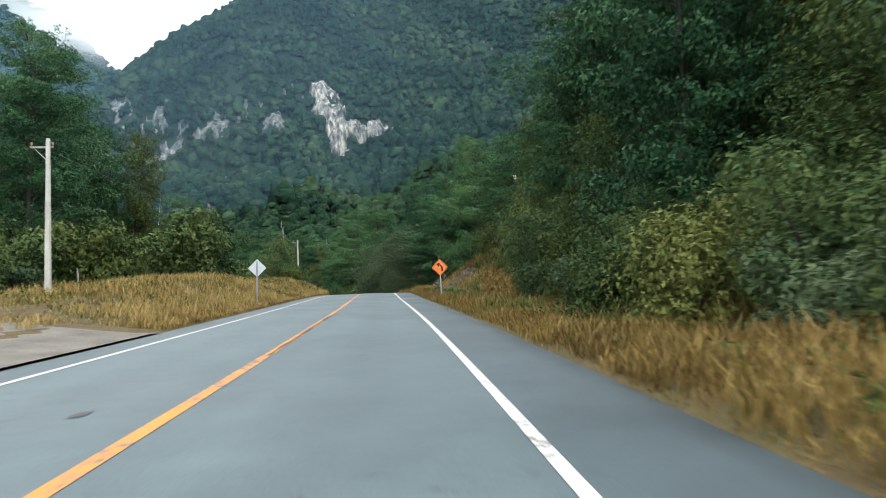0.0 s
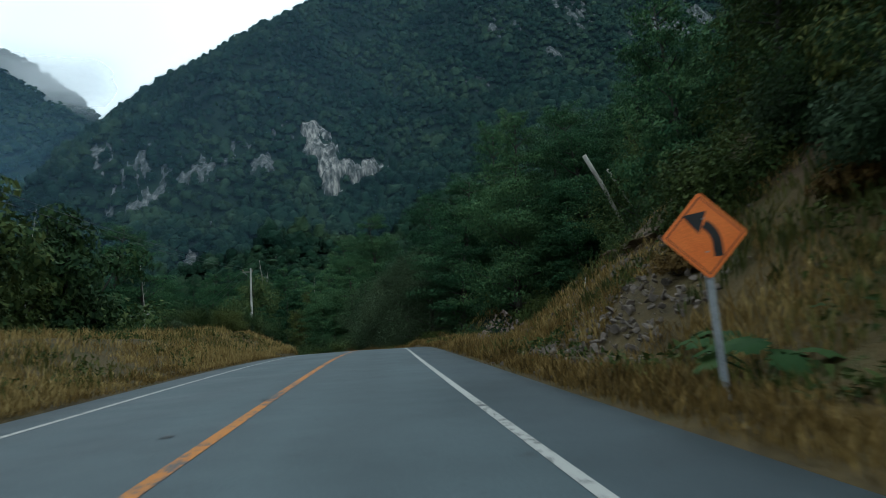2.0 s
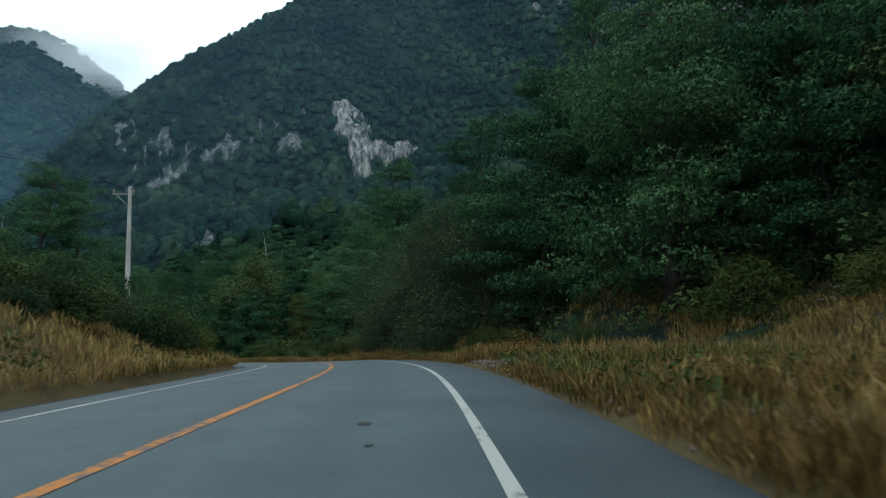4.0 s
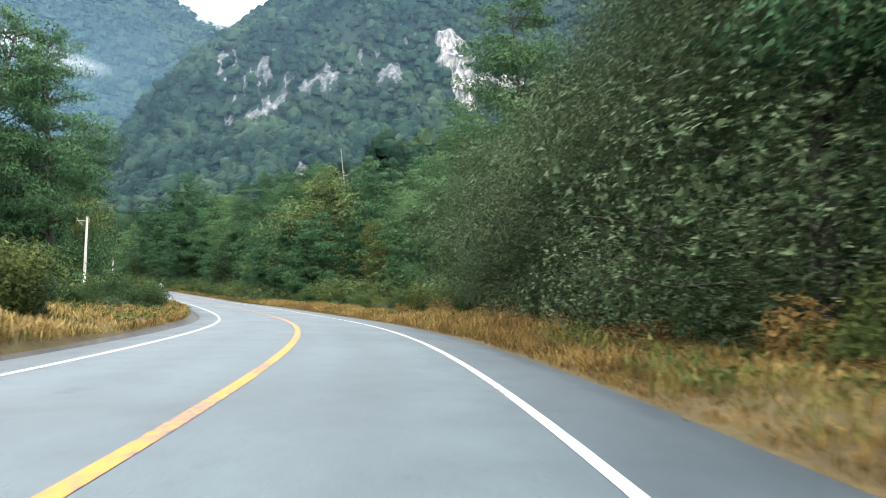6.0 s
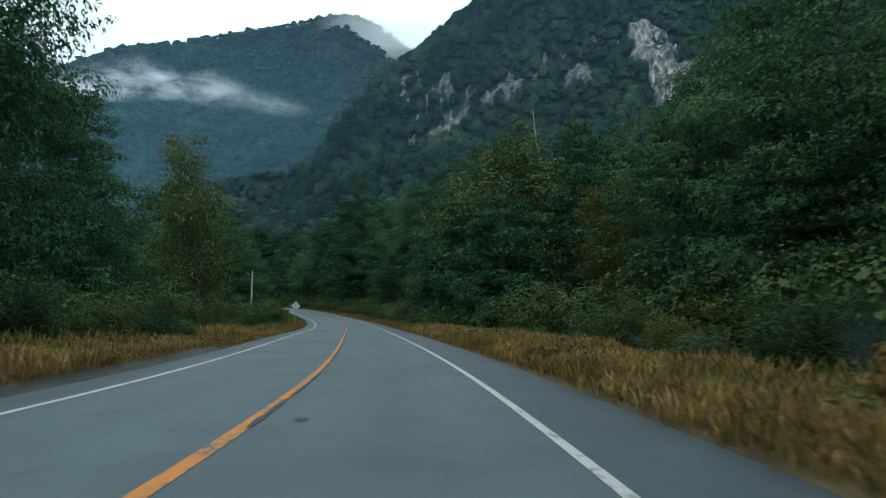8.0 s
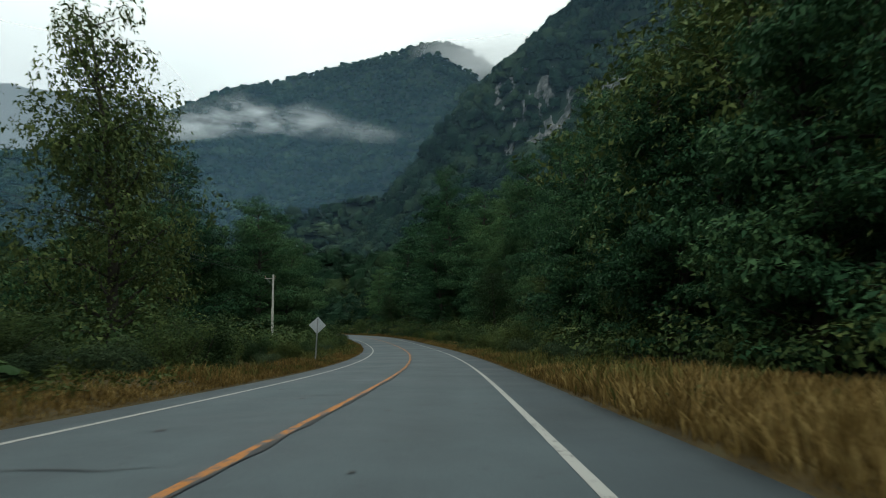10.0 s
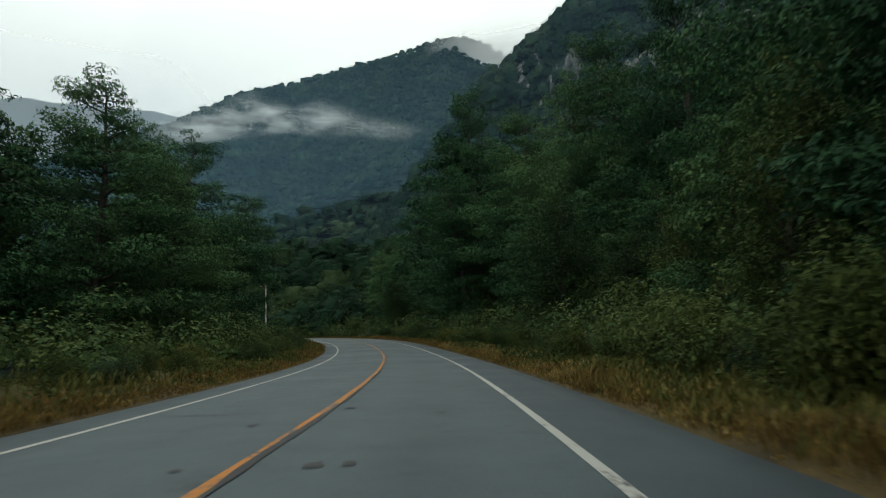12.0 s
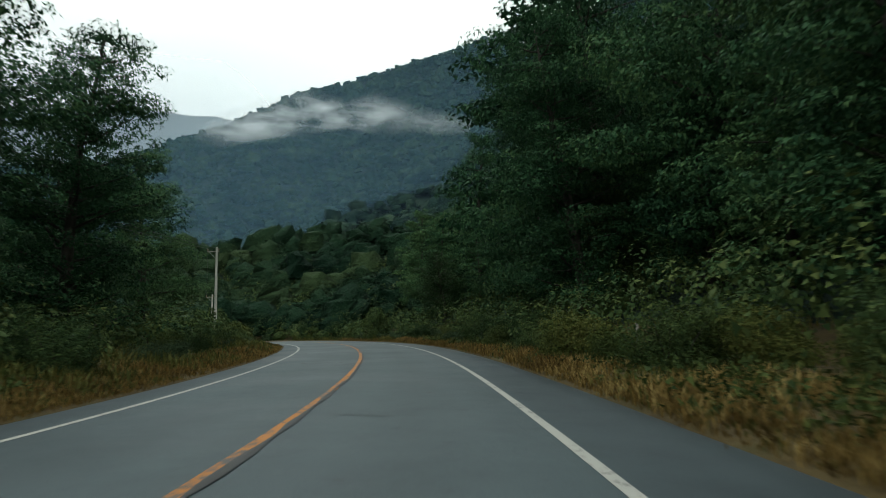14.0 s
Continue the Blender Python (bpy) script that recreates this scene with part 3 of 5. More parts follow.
tagged(gutter, "dark wet earth gutter beside the asphalt", "gutter", kind="structure")


def bank_level(p, sg, dg):
    rough = 0.35 * fbm(p[..., 0], p[..., 1], 3.0, 3, 41) + 0.5 * np.clip(fbm(p[..., 0], p[..., 1] * 2, 7.0, 3, 43), 0, 1)
    rim = (dg < 12) | (dg > 25) | (sg < 47) | (sg > 80)
    return level(p[..., 0], p[..., 1]) + np.where(rim, -0.6, 0.12 + rough * np.clip((dg - 12) / 3, 0, 1))


bank = strip("cut_bank", 46, 81, 0.8, np.arange(11.4, 26.5, 0.75), BANK_SOIL, bank_level)
tagged(bank, "steep slipped earth bank with brown grass and stones", "bank", kind="structure")


def earth_scarp(s0, s1, d_line, height, seed):
    """A ragged undercut lip of bare earth running along the bank."""
    ss = np.arange(s0, s1, 0.3)
    d0 = np.interp(ss, *d_line) + 0.7 * fbm(ss, ss * 0, 3.0, 3, seed)
    tall = height * np.clip(0.75 + 0.9 * fbm(ss, ss * 0 + 9, 2.4, 3, seed + 1), 0.15, 1.5) * np.clip(np.minimum(ss - s0, s1 - ss) / 2.0, 0.05, 1)
    rows = []
    for off, up in ((-0.55, -0.25), (0.10, 0.15), (0.34, 0.42), (0.16, 0.72), (-0.16, 0.92), (-0.05, 1.02), (0.40, 1.12), (1.3, 0.0)):
        d = d0 + off * np.clip(tall, 0.3, 1.5) + 0.34 * fbm(ss, ss * 0 + up * 7, 0.9, 3, seed + 2)
        p = on_road(ss, d)
        q = on_road(ss, d0)
        base = level(q[:, 0], q[:, 1])
        p[:, 2] = base + up * tall if off < 1 else level(p[:, 0], p[:, 1]) - 0.1
        rows.append(p)
    v = np.stack(rows, 1)
    n, m = v.shape[:2]
    k = np.arange(n * m).reshape(n, m)
    f = np.stack([k[:-1, :-1], k[1:, :-1], k[1:, 1:], k[:-1, 1:]], -1).reshape(-1, 4)
    ob = new("earth_scarp", mesh_of("earth_scarp", v.reshape(-1, 3), f, [BANK_SOIL], False))
    tagged(ob, "undercut lip of bare brown earth on the bank", "bank", kind="structure")


earth_scarp(57, 73, ([57, 62, 66, 70, 73], [12.6, 12.2, 11.8, 11.4, 11.2]), 0.48, 21)


# ---------------------------------------------------------------- plants
RNG = np.random.default_rng(7)


def sprigs(centres, size, rng, lift=0.5, blades=4, facing=None, wide=0.32):
    """Loose leaves round the given places, each one pointed, drooping and turned its own way."""
    n = len(centres)
    s = size * rng.uniform(0.6, 1.4, n)
    vs = []
    for b in range(blades):
        a = rng.uniform(0, 2 * np.pi, n)
        up = rng.normal(0, 1, (n, 3)) * (1 - lift) + (np.array([0, 0, lift]) if facing is None else (facing + np.array([0, 0, 0.35])) * lift * 2)
        up /= np.linalg.norm(up, axis=1)[:, None]
        ref = np.stack([np.cos(a), np.sin(a), rng.uniform(-0.4, 0.4, n)], -1)
        d = np.cross(up, ref)
        d /= np.linalg.norm(d, axis=1)[:, None] + 1e-9
        e = np.cross(up, d)
        length = (s * rng.uniform(0.7, 1.2, n))[:, None]
        c = centres + d * length * rng.uniform(-0.2, 0.5, (n, 1)) + e * length * rng.uniform(-0.5, 0.5, (n, 1))
        mid = c + up * length * 0.08
        tip = c + d * length * 0.9 - up * length * 0.2
        vs.append(np.stack([mid + e * length * wide * 1.15, tip, mid - e * length * wide * 1.15], 1))
    v = np.stack(vs, 1).reshape(-1, 3)
    f = np.arange(n * blades * 3).reshape(-1, 3)
    return v, f


def limb_path(start, direction, length, rng, bend=0.2, steps=5, rise=0.0):
    pts, d, p = [np.array(start, float)], np.array(direction, float), np.array(start, float)
    d /= np.linalg.norm(d)
    for _ in range(steps):
        d = d + rng.normal(0, bend, 3) * 0.5 + np.array([0, 0, rise])
        d /= np.linalg.norm(d)
        p = p + d * length / steps
        pts.append(p.copy())
    return np.array(pts)


def make_tree(name, height, radius, base, leaves, mat, seed, size, layered=True, limbs=26, label="", category="tree", trunk_r=None, wide=0.30):
    """A broadleaf: tapered trunk, limbs, and a crown of many sprigs in uneven clumps with gaps."""
    rng = np.random.default_rng(seed)
    root = new(name)
    tagged(root, label, category)
    trunk = limb_path((0, 0, -0.4), (0, 0, 1), height * 0.95, rng, 0.10, 9, 0.05)
    tr = trunk_r or 0.018 * height + 0.05
    pieces = [tube(trunk, np.linspace(tr, 0.03, len(trunk)), 8)]
    clumps = []
    for k in range(limbs):
        h = base + (1 - base) * (k + rng.uniform(0, 1)) / limbs
        i = h * (len(trunk) - 1)
        a = trunk[int(i)] + (trunk[min(int(i) + 1, len(trunk) - 1)] - trunk[int(i)]) * (i % 1)
        g = (h - base) / (1 - base)
        reach = radius * (1.0 - 0.62 * g**2.4) * (0.55 + 0.45 * min(1, 0.35 + g * 3)) * rng.uniform(0.55, 1.1)
        az = k * 2.4 + rng.uniform(-0.6, 0.6)
        pth = limb_path(a, (math.cos(az), math.sin(az), rng.uniform(0.1, 0.6)), reach, rng, 0.35, 4)
        pieces.append(tube(pth, np.linspace(tr * 0.33 * (1 - 0.6 * g), 0.012, len(pth)), 5, False))
        for j in range(2, 5):
            clumps.append((pth[j], reach * (0.42 if layered else 0.46)))
        clumps.append((pth[-1] + rng.normal(0, 0.25, 3) * reach, reach * 0.4))
    clumps.append((trunk[-1], radius * 0.28))
    v, f = merge(pieces)
    part("trunk", mesh_of("trunk", v, f, [BARK], True), BARK, root)
    weights = np.array([c[1] ** 2 for c in clumps])
    counts = rng.multinomial(leaves, weights / weights.sum())
    cs, outs = [], []
    for (c, r), m in zip(clumps, counts):
        off = rng.normal(0, 1, (m, 3))
        off *= (rng.uniform(0.35, 1, m) ** 0.5 / np.linalg.norm(off, axis=1))[:, None] * max(r, 0.35)
        off[:, 2] *= 0.32 if layered else 0.85
        cs.append(c + off)
        outs.append(off / max(r, 0.35) * [0.7, 0.7, 1.6])
    v, f = sprigs(np.concatenate(cs), size, rng, 0.62, 3, np.concatenate(outs), wide)
    part("crown", mesh_of("crown", v, f, [mat]), mat, root)
    return root


def make_shrub(name, height, radius, leaves, mat, seed, size, label="", category="shrub", stems=9, wide=0.30):
    """Many stems from the ground and a dense, lumpy mass of leaves."""
    rng = np.random.default_rng(seed)
    root = new(name)
    tagged(root, label, category)
    pieces, clumps = [], []
    for k in range(stems):
        az, lean = k * 2.4 + rng.uniform(-0.4, 0.4), rng.uniform(0.1, 0.9)
        st = np.array([math.cos(az), math.sin(az), 0]) * radius * 0.2 * rng.uniform(0, 1)
        pth = limb_path(st - np.array([0, 0, 0.3]), (math.cos(az) * lean * radius / height, math.sin(az) * lean * radius / height, 1), height * rng.uniform(0.6, 1.0), rng, 0.25, 5)
        pieces.append(tube(pth, np.linspace(0.035 + 0.008 * height, 0.008, len(pth)), 5, False))
        for j in (1, 2, 3, 4, 5):
            clumps.append((pth[j] + rng.normal(0, 0.14, 3) * radius * (1 if j < 4 else 0.5), radius * rng.uniform(0.26, 0.46)))
    v, f = merge(pieces)
    part("woody_base", mesh_of("woody_base", v, f, [BARK], True), BARK, root)
    w = np.array([c[1] ** 2 for c in clumps])
    cs, outs = [], []
    for (c, r), m in zip(clumps, rng.multinomial(leaves, w / w.sum())):
        off = rng.normal(0, 1, (m, 3))
        off *= (rng.uniform(0.5, 1, m) / np.linalg.norm(off, axis=1))[:, None] * r
        off[:, 2] *= 0.8
        cs.append(c + off)
        outs.append(off / r)
    pts = np.concatenate(cs)
    pts[:, 2] = np.abs(pts[:, 2])
    v, f = sprigs(pts, size, rng, 0.58, 3, np.concatenate(outs), wide)
    part("foliage", mesh_of("foliage", v, f, [mat]), mat, root)
    return root


def make_snag(name, height, seed, label):
    """A dead standing tree: bare bleached trunk with broken limbs."""
    rng = np.random.default_rng(seed)
    root = tagged(new(name), label, "dead tree")
    trunk = limb_path((0, 0, -0.4), (0, 0, 1), height, rng, 0.08, 9, 0.05)
    part("trunk", mesh_of("trunk", *tube(trunk, np.linspace(0.007 * height + 0.05, 0.03, 10), 7), [DEADWOOD], True), DEADWOOD, root)
    for k in range(14):
        h = rng.uniform(0.35, 0.97)
        a = trunk[int(h * 9)]
        az = rng.uniform(0, 6.28)
        pth = limb_path(a, (math.cos(az), math.sin(az), rng.uniform(0.1, 0.9)), height * 0.16 * (1.2 - h), rng, 0.4, 4)
        part("branch", mesh_of("branch", *tube(pth, np.linspace(0.05, 0.012, 5), 5, False), [DEADWOOD], True), DEADWOOD, root)
    return root


def stand(ob, x, y, scale=1.0, turn=None, sink=0.0, z=None, tall=1.0):
    """Sets a copy of a plant on the ground."""
    zz = float(level(np.array([x]), np.array([y]))[0]) if z is None else z
    c = copy_thing(ob, Matrix.Translation((x, y, zz - sink)) @ Matrix.Rotation(RNG.uniform(0, 6.28) if turn is None else turn, 4, "Z"))
    c.scale = (scale, scale, scale * tall)
    return c


L_BEECH = "dark green southern beech with layered spreading branches"
L_SILVER = "grey-green leafy tree with small silvery leaves at the roadside"
BEECH = [make_tree("beech_tree", 18, 5.2, 0.12, 6000, LEAF_BEECH, 11, 0.290, limbs=34, label=L_BEECH),
         make_tree("beech_tree", 21, 5.0, 0.16, 6000, LEAF_BEECH, 12, 0.290, limbs=38, label=L_BEECH),
         make_tree("beech_tree", 16, 5.8, 0.08, 6000, LEAF_BEECH, 13, 0.290, limbs=32, label=L_BEECH),
         make_tree("beech_tree", 19, 4.2, 0.10, 6000, LEAF_BEECH, 14, 0.290, label=L_BEECH, limbs=40)]
FINE = [make_tree("beech_tree", 18, 5.0, 0.08, 25000, LEAF_BEECH, 15, 0.150, label=L_BEECH, limbs=56, wide=0.25),
        make_tree("beech_tree", 19, 4.4, 0.08, 25000, LEAF_BEECH, 16, 0.150, label=L_BEECH, limbs=58, wide=0.25)]
MID = [make_tree("beech_tree", 15, 4.6, 0.05, 9000, LEAF_BEECH, 17, 0.22, label=L_BEECH, limbs=48, wide=0.27),
       make_tree("beech_tree", 16, 4.0, 0.05, 9000, LEAF_BEECH, 18, 0.22, label=L_BEECH, limbs=50, wide=0.27)]
SILVER = [make_tree("silver_leaved_tree", 11, 4.2, 0.04, 30000, LEAF_GREY, 21, 0.085, False, 40, wide=0.24, label=L_SILVER),
          make_tree("silver_leaved_tree", 9, 3.6, 0.03, 25000, LEAF_GREY, 22, 0.085, False, 36, wide=0.24, label=L_SILVER)]
OLIVE = [make_tree("leafy_tree", 12, 3.8, 0.06, 9500, LEAF_SHRUB, 31, 0.165, False, 44, wide=0.26, label="mid-green leafy tree with an uneven crown"),
         make_tree("leafy_tree", 14, 3.4, 0.08, 9000, LEAF_OLIVE, 32, 0.165, False, 44, wide=0.26, label="yellowish green leafy tree with a narrow crown")]
SHRUB = [make_shrub("shrub", 3.0, 2.0, 2800, LEAF_SHRUB, 41, 0.18, label="dense green shrub at the edge of the forest"),
         make_shrub("shrub", 2.4, 2.2, 2800, LEAF_OLIVE, 42, 0.18, label="olive green shrub with browning leaves"),
         make_shrub("shrub", 4.2, 2.4, 3200, LEAF_SHRUB, 43, 0.20, label="tall green shrub with many stems"),
         make_shrub("shrub", 1.4, 1.7, 2400, LEAF_GREY, 44, 0.14, label="low grey-green shrub at the roadside")]
NEAR = [make_shrub("shrub", 3.0, 2.0, 8000, LEAF_SHRUB, 45, 0.09, wide=0.27, label="dense green shrub at the edge of the forest"),
        make_shrub("shrub", 2.2, 2.1, 7500, LEAF_OLIVE, 46, 0.087, wide=0.27, label="olive green shrub with browning leaves"),
        make_shrub("shrub", 1.5, 1.7, 6000, LEAF_GREY, 47, 0.074, wide=0.27, label="low grey-green shrub at the roadside")]
BRACKEN = [make_shrub("bracken", 1.3, 1.7, 2300, LEAF_BROWN, 48, 0.15, wide=0.24, label="rusty brown bracken and dry weeds", category="bracken"),
           make_shrub("bracken", 0.9, 1.4, 1700, LEAF_BROWN, 49, 0.14, wide=0.24, label="rusty brown bracken and dry weeds", category="bracken")]
PLANTS = {"f0": FINE[0], "f1": FINE[1], "b0": BEECH[0], "b1": BEECH[1], "b2": BEECH[2], "b3": BEECH[3], "s0": SILVER[0], "s1": SILVER[1], "o0": OLIVE[0], "o1": OLIVE[1]}
TALL = {"f0": 17.1, "f1": 18.0, "b0": 17.1, "b1": 20.0, "b2": 15.2, "b3": 18.0, "s0": 10.5, "s1": 8.6, "o0": 11.4, "o1": 13.3}


def retire(things):
    """Takes the patterns themselves out once their copies stand."""
    for ob in things:
        for o in (*ob.children_recursive, ob):
            bpy.data.objects.remove(o)


def row_of(kinds, s0, s1, d0, d1, count, lo, hi, group, tall=(0.9, 1.15)):
    """Plants scattered along a stretch of the road, evenly but not in line."""
    for k in range(count):
        s = s0 + (s1 - s0) * (k + RNG.uniform(0, 1)) / count
        d = RNG.uniform(d0, d1)
        x, y, _ = on_road(s, d)
        c = stand(kinds[RNG.integers(len(kinds))], x, y, RNG.uniform(lo, hi), tall=RNG.uniform(*tall))
        tagged(c, group=group)


def grown(kind, x, y, top, wide=1.0):
    """A tree at its own place, as tall as its top."""
    z = float(level(np.array([x]), np.array([y]))[0])
    k = max(top - z, 3.0) / TALL[kind]
    c = copy_thing(PLANTS[kind], Matrix.Translation((x, y, z - 0.1)) @ Matrix.Rotation(RNG.uniform(0, 6.28), 4, "Z"))
    c.scale = (k * wide, k * wide, k)
    return c


# the trees that stand out
for kind, x, y, top, wide in [("f0", 6.0, 80.8, 23.0, 0.95), ("o0", -49.3, 174.6, 17.5, 1.1), ("b3", -52.5, 180.0, 17.0, 1.1), ("o0", -79.4, 161.4, 16.8, 0.75),
                              ("f0", -54.0, 127.0, 21.0, 0.8), ("f1", -58.5, 122.5, 23.0, 0.9), ("f0", -66.0, 133.0, 13.0, 1.1), ("f0", -81.0, 147.5, 17.5, 1.0), ("f1", -77.0, 139.5, 17.0, 1.0), ("f0", -70.0, 120.0, 20.0, 1.1), ("f1", -77.0, 146.0, 17.0, 0.75)]:
    tagged(grown(kind, x, y, top, wide), group="tall trees")
for kind, x, y, top, wide in [("b1", -121.0, 260.0, 26.5, 1.1), ("b0", -119.0, 247.5, 24.5, 1.2), ("f1", -112.0, 235.0, 14.0, 1.1), ("b0", -142.0, 269.0, 20.0, 1.0),
                              ("f0", -118.8, 199.6, 13.2, 1.1), ("f0", -121.0, 204.8, 15.2, 1.2), ("f1", -127.0, 213.5, 12.0, 1.1), ("f1", -144.0, 224.0, 11.5, 1.0), ("f0", -106.5, 196.0, 7.0, 1.2)]:
    tagged(grown(kind, x, y, top, wide), group="tall trees")
for kind, x, y, top, wide in [("f0", -109.0, 183.0, 17.0, 1.25), ("f1", -106.0, 191.0, 13.5, 1.1), ("f1", -28.0, 26.0, 18.0, 1.0), ("o1", -31.0, 47.0, 18.0, 0.7),
                              ("b3", -36.0, 30.0, 15.0, 1.1), ("f0", -37.6, 40.4, 26.0, 1.0), ("f1", -36.3, 44.7, 25.0, 0.9), ("f1", -35.3, 34.7, 19.5, 1.1), ("f0", -36.4, 51.0, 19.0, 0.8), ("f1", -34.2, 56.0, 12.0, 1.0), ("f0", -21.0, 146.0, 17.0, 1.1), ("f1", -21.0, 160.0, 23.0, 1.0), ("f0", -25.5, 153.0, 15.0, 1.0), ("s0", -3.0, 95.2, 11.0, 1.30), ("s0", -9.0, 108.0, 10.0, 1.1), ("f0", 12.0, 20.0, 21.0, 1.1)]:
    tagged(grown(kind, x, y, top, wide), group="tall trees")

for kind, x, y, top, wide in [("f0", -114.5, 241.0, 27.5, 0.75), ("f1", -104.0, 234.0, 21.5, 1.0), ("f0", -95.0, 229.0, 20.5, 0.9), ("f1", -88.0, 226.0, 23.0, 1.0), ("f0", -81.0, 222.0, 23.5, 0.9),
                              ("f1", -71.5, 206.0, 23.0, 0.9), ("f1", -63.0, 201.0, 22.0, 1.0), ("f0", -56.0, 191.0, 21.0, 0.9)]:
    tagged(grown(kind, x, y, top, wide), group="tall trees")

for kind, x, y, top, wide in [("f0", 5.0, 97.0, 27.0, 0.9), ("f0", 12.0, 88.0, 25.5, 0.9), ("f1", 13.5, 77.0, 23.0, 1.0), ("f1", 19.0, 80.0, 27.0, 1.0), ("f0", 21.0, 71.0, 22.5, 1.1), ("f1", 0.5, 92.0, 20.0, 1.1),
                              ("f1", 24.0, 62.0, 24.0, 1.1), ("o0", 15.5, 70.0, 17.5, 1.1), ("f0", -2.0, 112.0, 22.0, 1.0), ("f1", -12.0, 128.0, 22.0, 1.0)]:
    tagged(grown(kind, x, y, top, wide), group="tall trees")

# right of the road
row_of(NEAR, 14, 36, 8.4, 10.5, 15, 0.9, 1.4, "roadside shrubs")
row_of([OLIVE[0], MID[0]], 16, 34, 11, 14, 6, 0.5, 0.75, "roadside trees")
row_of(NEAR, 22, 60, 11.0, 15, 26, 1.0, 1.5, "roadside shrubs")
row_of([OLIVE[0], MID[1], OLIVE[1]], 22, 60, 14.0, 19, 13, 0.5, 0.8, "roadside trees")
row_of(FINE, 22, 50, 19, 24, 5, 0.9, 1.15, "hillside beeches")
row_of(FINE, 30, 62, 20, 29, 7, 0.85, 1.15, "hillside beeches")
row_of(MID, 62, 112, 22, 44, 26, 0.8, 1.2, "hillside beeches")
row_of(NEAR, 72, 108, 17, 24, 18, 0.8, 1.4, "bank top shrubs")
row_of(SILVER, 124, 146, 11.0, 13, 6, 0.9, 1.15, "roadside trees")
row_of(NEAR, 104, 168, 10.0, 12.0, 20, 0.6, 1.0, "roadside shrubs")
row_of(MID, 100, 170, 22, 40, 16, 0.7, 1.0, "hillside beeches")
row_of([OLIVE[0], MID[0], MID[1]], 140, 185, 16, 25, 11, 0.6, 0.9, "roadside trees")
row_of(SHRUB, 160, 215, 11.5, 15, 12, 0.6, 1.1, "roadside shrubs")
row_of(BEECH + OLIVE, 175, 230, 18, 45, 26, 0.6, 0.95, "hillside beeches")
row_of(NEAR, 212, 275, 7.8, 10.0, 26, 0.6, 1.0, "roadside shrubs")
row_of(NEAR, 272, 322, 6.4, 8.2, 24, 0.45, 0.8, "roadside shrubs")
row_of([*MID, OLIVE[0]], 214, 330, 12.0, 18, 28, 0.5, 0.85, "hillside trees")
row_of(MID, 192, 236, 11.5, 15, 8, 0.75, 1.0, "hillside beeches")
row_of(BEECH, 215, 335, 20, 50, 30, 0.65, 1.0, "hillside beeches")
row_of(SHRUB, 318, 372, 6.2, 8.2, 22, 0.45, 0.75, "roadside shrubs")
row_of(BEECH, 300, 345, 16, 38, 12, 0.45, 0.7, "hillside trees")
row_of(BRACKEN, 104, 152, 8.2, 10.2, 14, 0.5, 0.95, "bracken clumps")
row_of(BRACKEN, 40, 58, 8.5, 12.5, 6, 0.7, 1.1, "bracken clumps")
row_of([NEAR[0], NEAR[1]], 28, 50, 7.4, 10.5, 12, 0.22, 0.42, "roadside shrubs")
row_of(BRACKEN, 158, 200, 9.5, 11.5, 5, 0.35, 0.6, "bracken clumps")
# left of the road
row_of(BRACKEN, 92, 128, -10.5, -7.0, 8, 0.4, 0.7, "bracken clumps")
row_of(SHRUB, 10, 85, -21, -16, 16, 1.2, 1.8, "scrub")
row_of(BEECH + OLIVE, 5, 100, -50, -26, 24, 0.55, 0.85, "valley trees")
row_of(NEAR, 90, 126, -13.5, -8.8, 30, 0.6, 0.95, "roadside shrubs")
row_of(NEAR, 104, 128, -11.5, -7.4, 24, 0.65, 0.95, "roadside shrubs")
row_of(SHRUB, 128, 160, -17, -12, 8, 0.6, 1.0, "roadside shrubs")
row_of([NEAR[0], NEAR[2], NEAR[0]], 150, 208, -12.5, -7.6, 46, 0.6, 0.85, "roadside shrubs")
row_of(BEECH + OLIVE, 100, 215, -48, -24, 26, 0.45, 0.75, "valley trees")
row_of(NEAR, 205, 320, -8.8, -6.8, 42, 0.38, 0.62, "roadside shrubs")
row_of(BEECH, 225, 330, -50, -18, 26, 0.6, 0.9, "valley beeches")
row_of(SHRUB, 318, 360, -10, -6.3, 12, 0.5, 0.85, "valley scrub")

retire(BRACKEN + MID + FINE + NEAR + BEECH + SILVER + OLIVE + SHRUB)


# ---------------------------------------------------------------- bare rock on the mountain
# patches by place along the face, height, and half their width and height
CLIFF_MAIN = [(90, 176, 11, 12), (91, 157, 11, 15), (93, 139, 10, 14), (96, 121, 7, 14), (98, 107, 4, 8), (114, 134, 15, 10), (132, 138, 14, 8)]
CLIFF_SIDE = [(-78, 160, 15, 15), (-43, 138, 9, 20), (-36, 115, 16, 15), (-13, 137, 16, 16), (15, 140, 20, 13), (44, 145, 14, 10), (61, 173, 11, 15), (-1, 76, 8, 8), (-12, 55, 9, 10), (-58, 105, 7, 15), (61, 81, 7, 7), (-62, 140, 12, 20), (30, 160, 16, 9)]
CLIFF_HIGH = [(309, 346, 18, 28), (415, 370, 30, 26), (506, 341, 34, 24), (558, 358, 26, 28), (360, 292, 15, 13), (270, 258, 11, 13), (460, 320, 22, 13)]


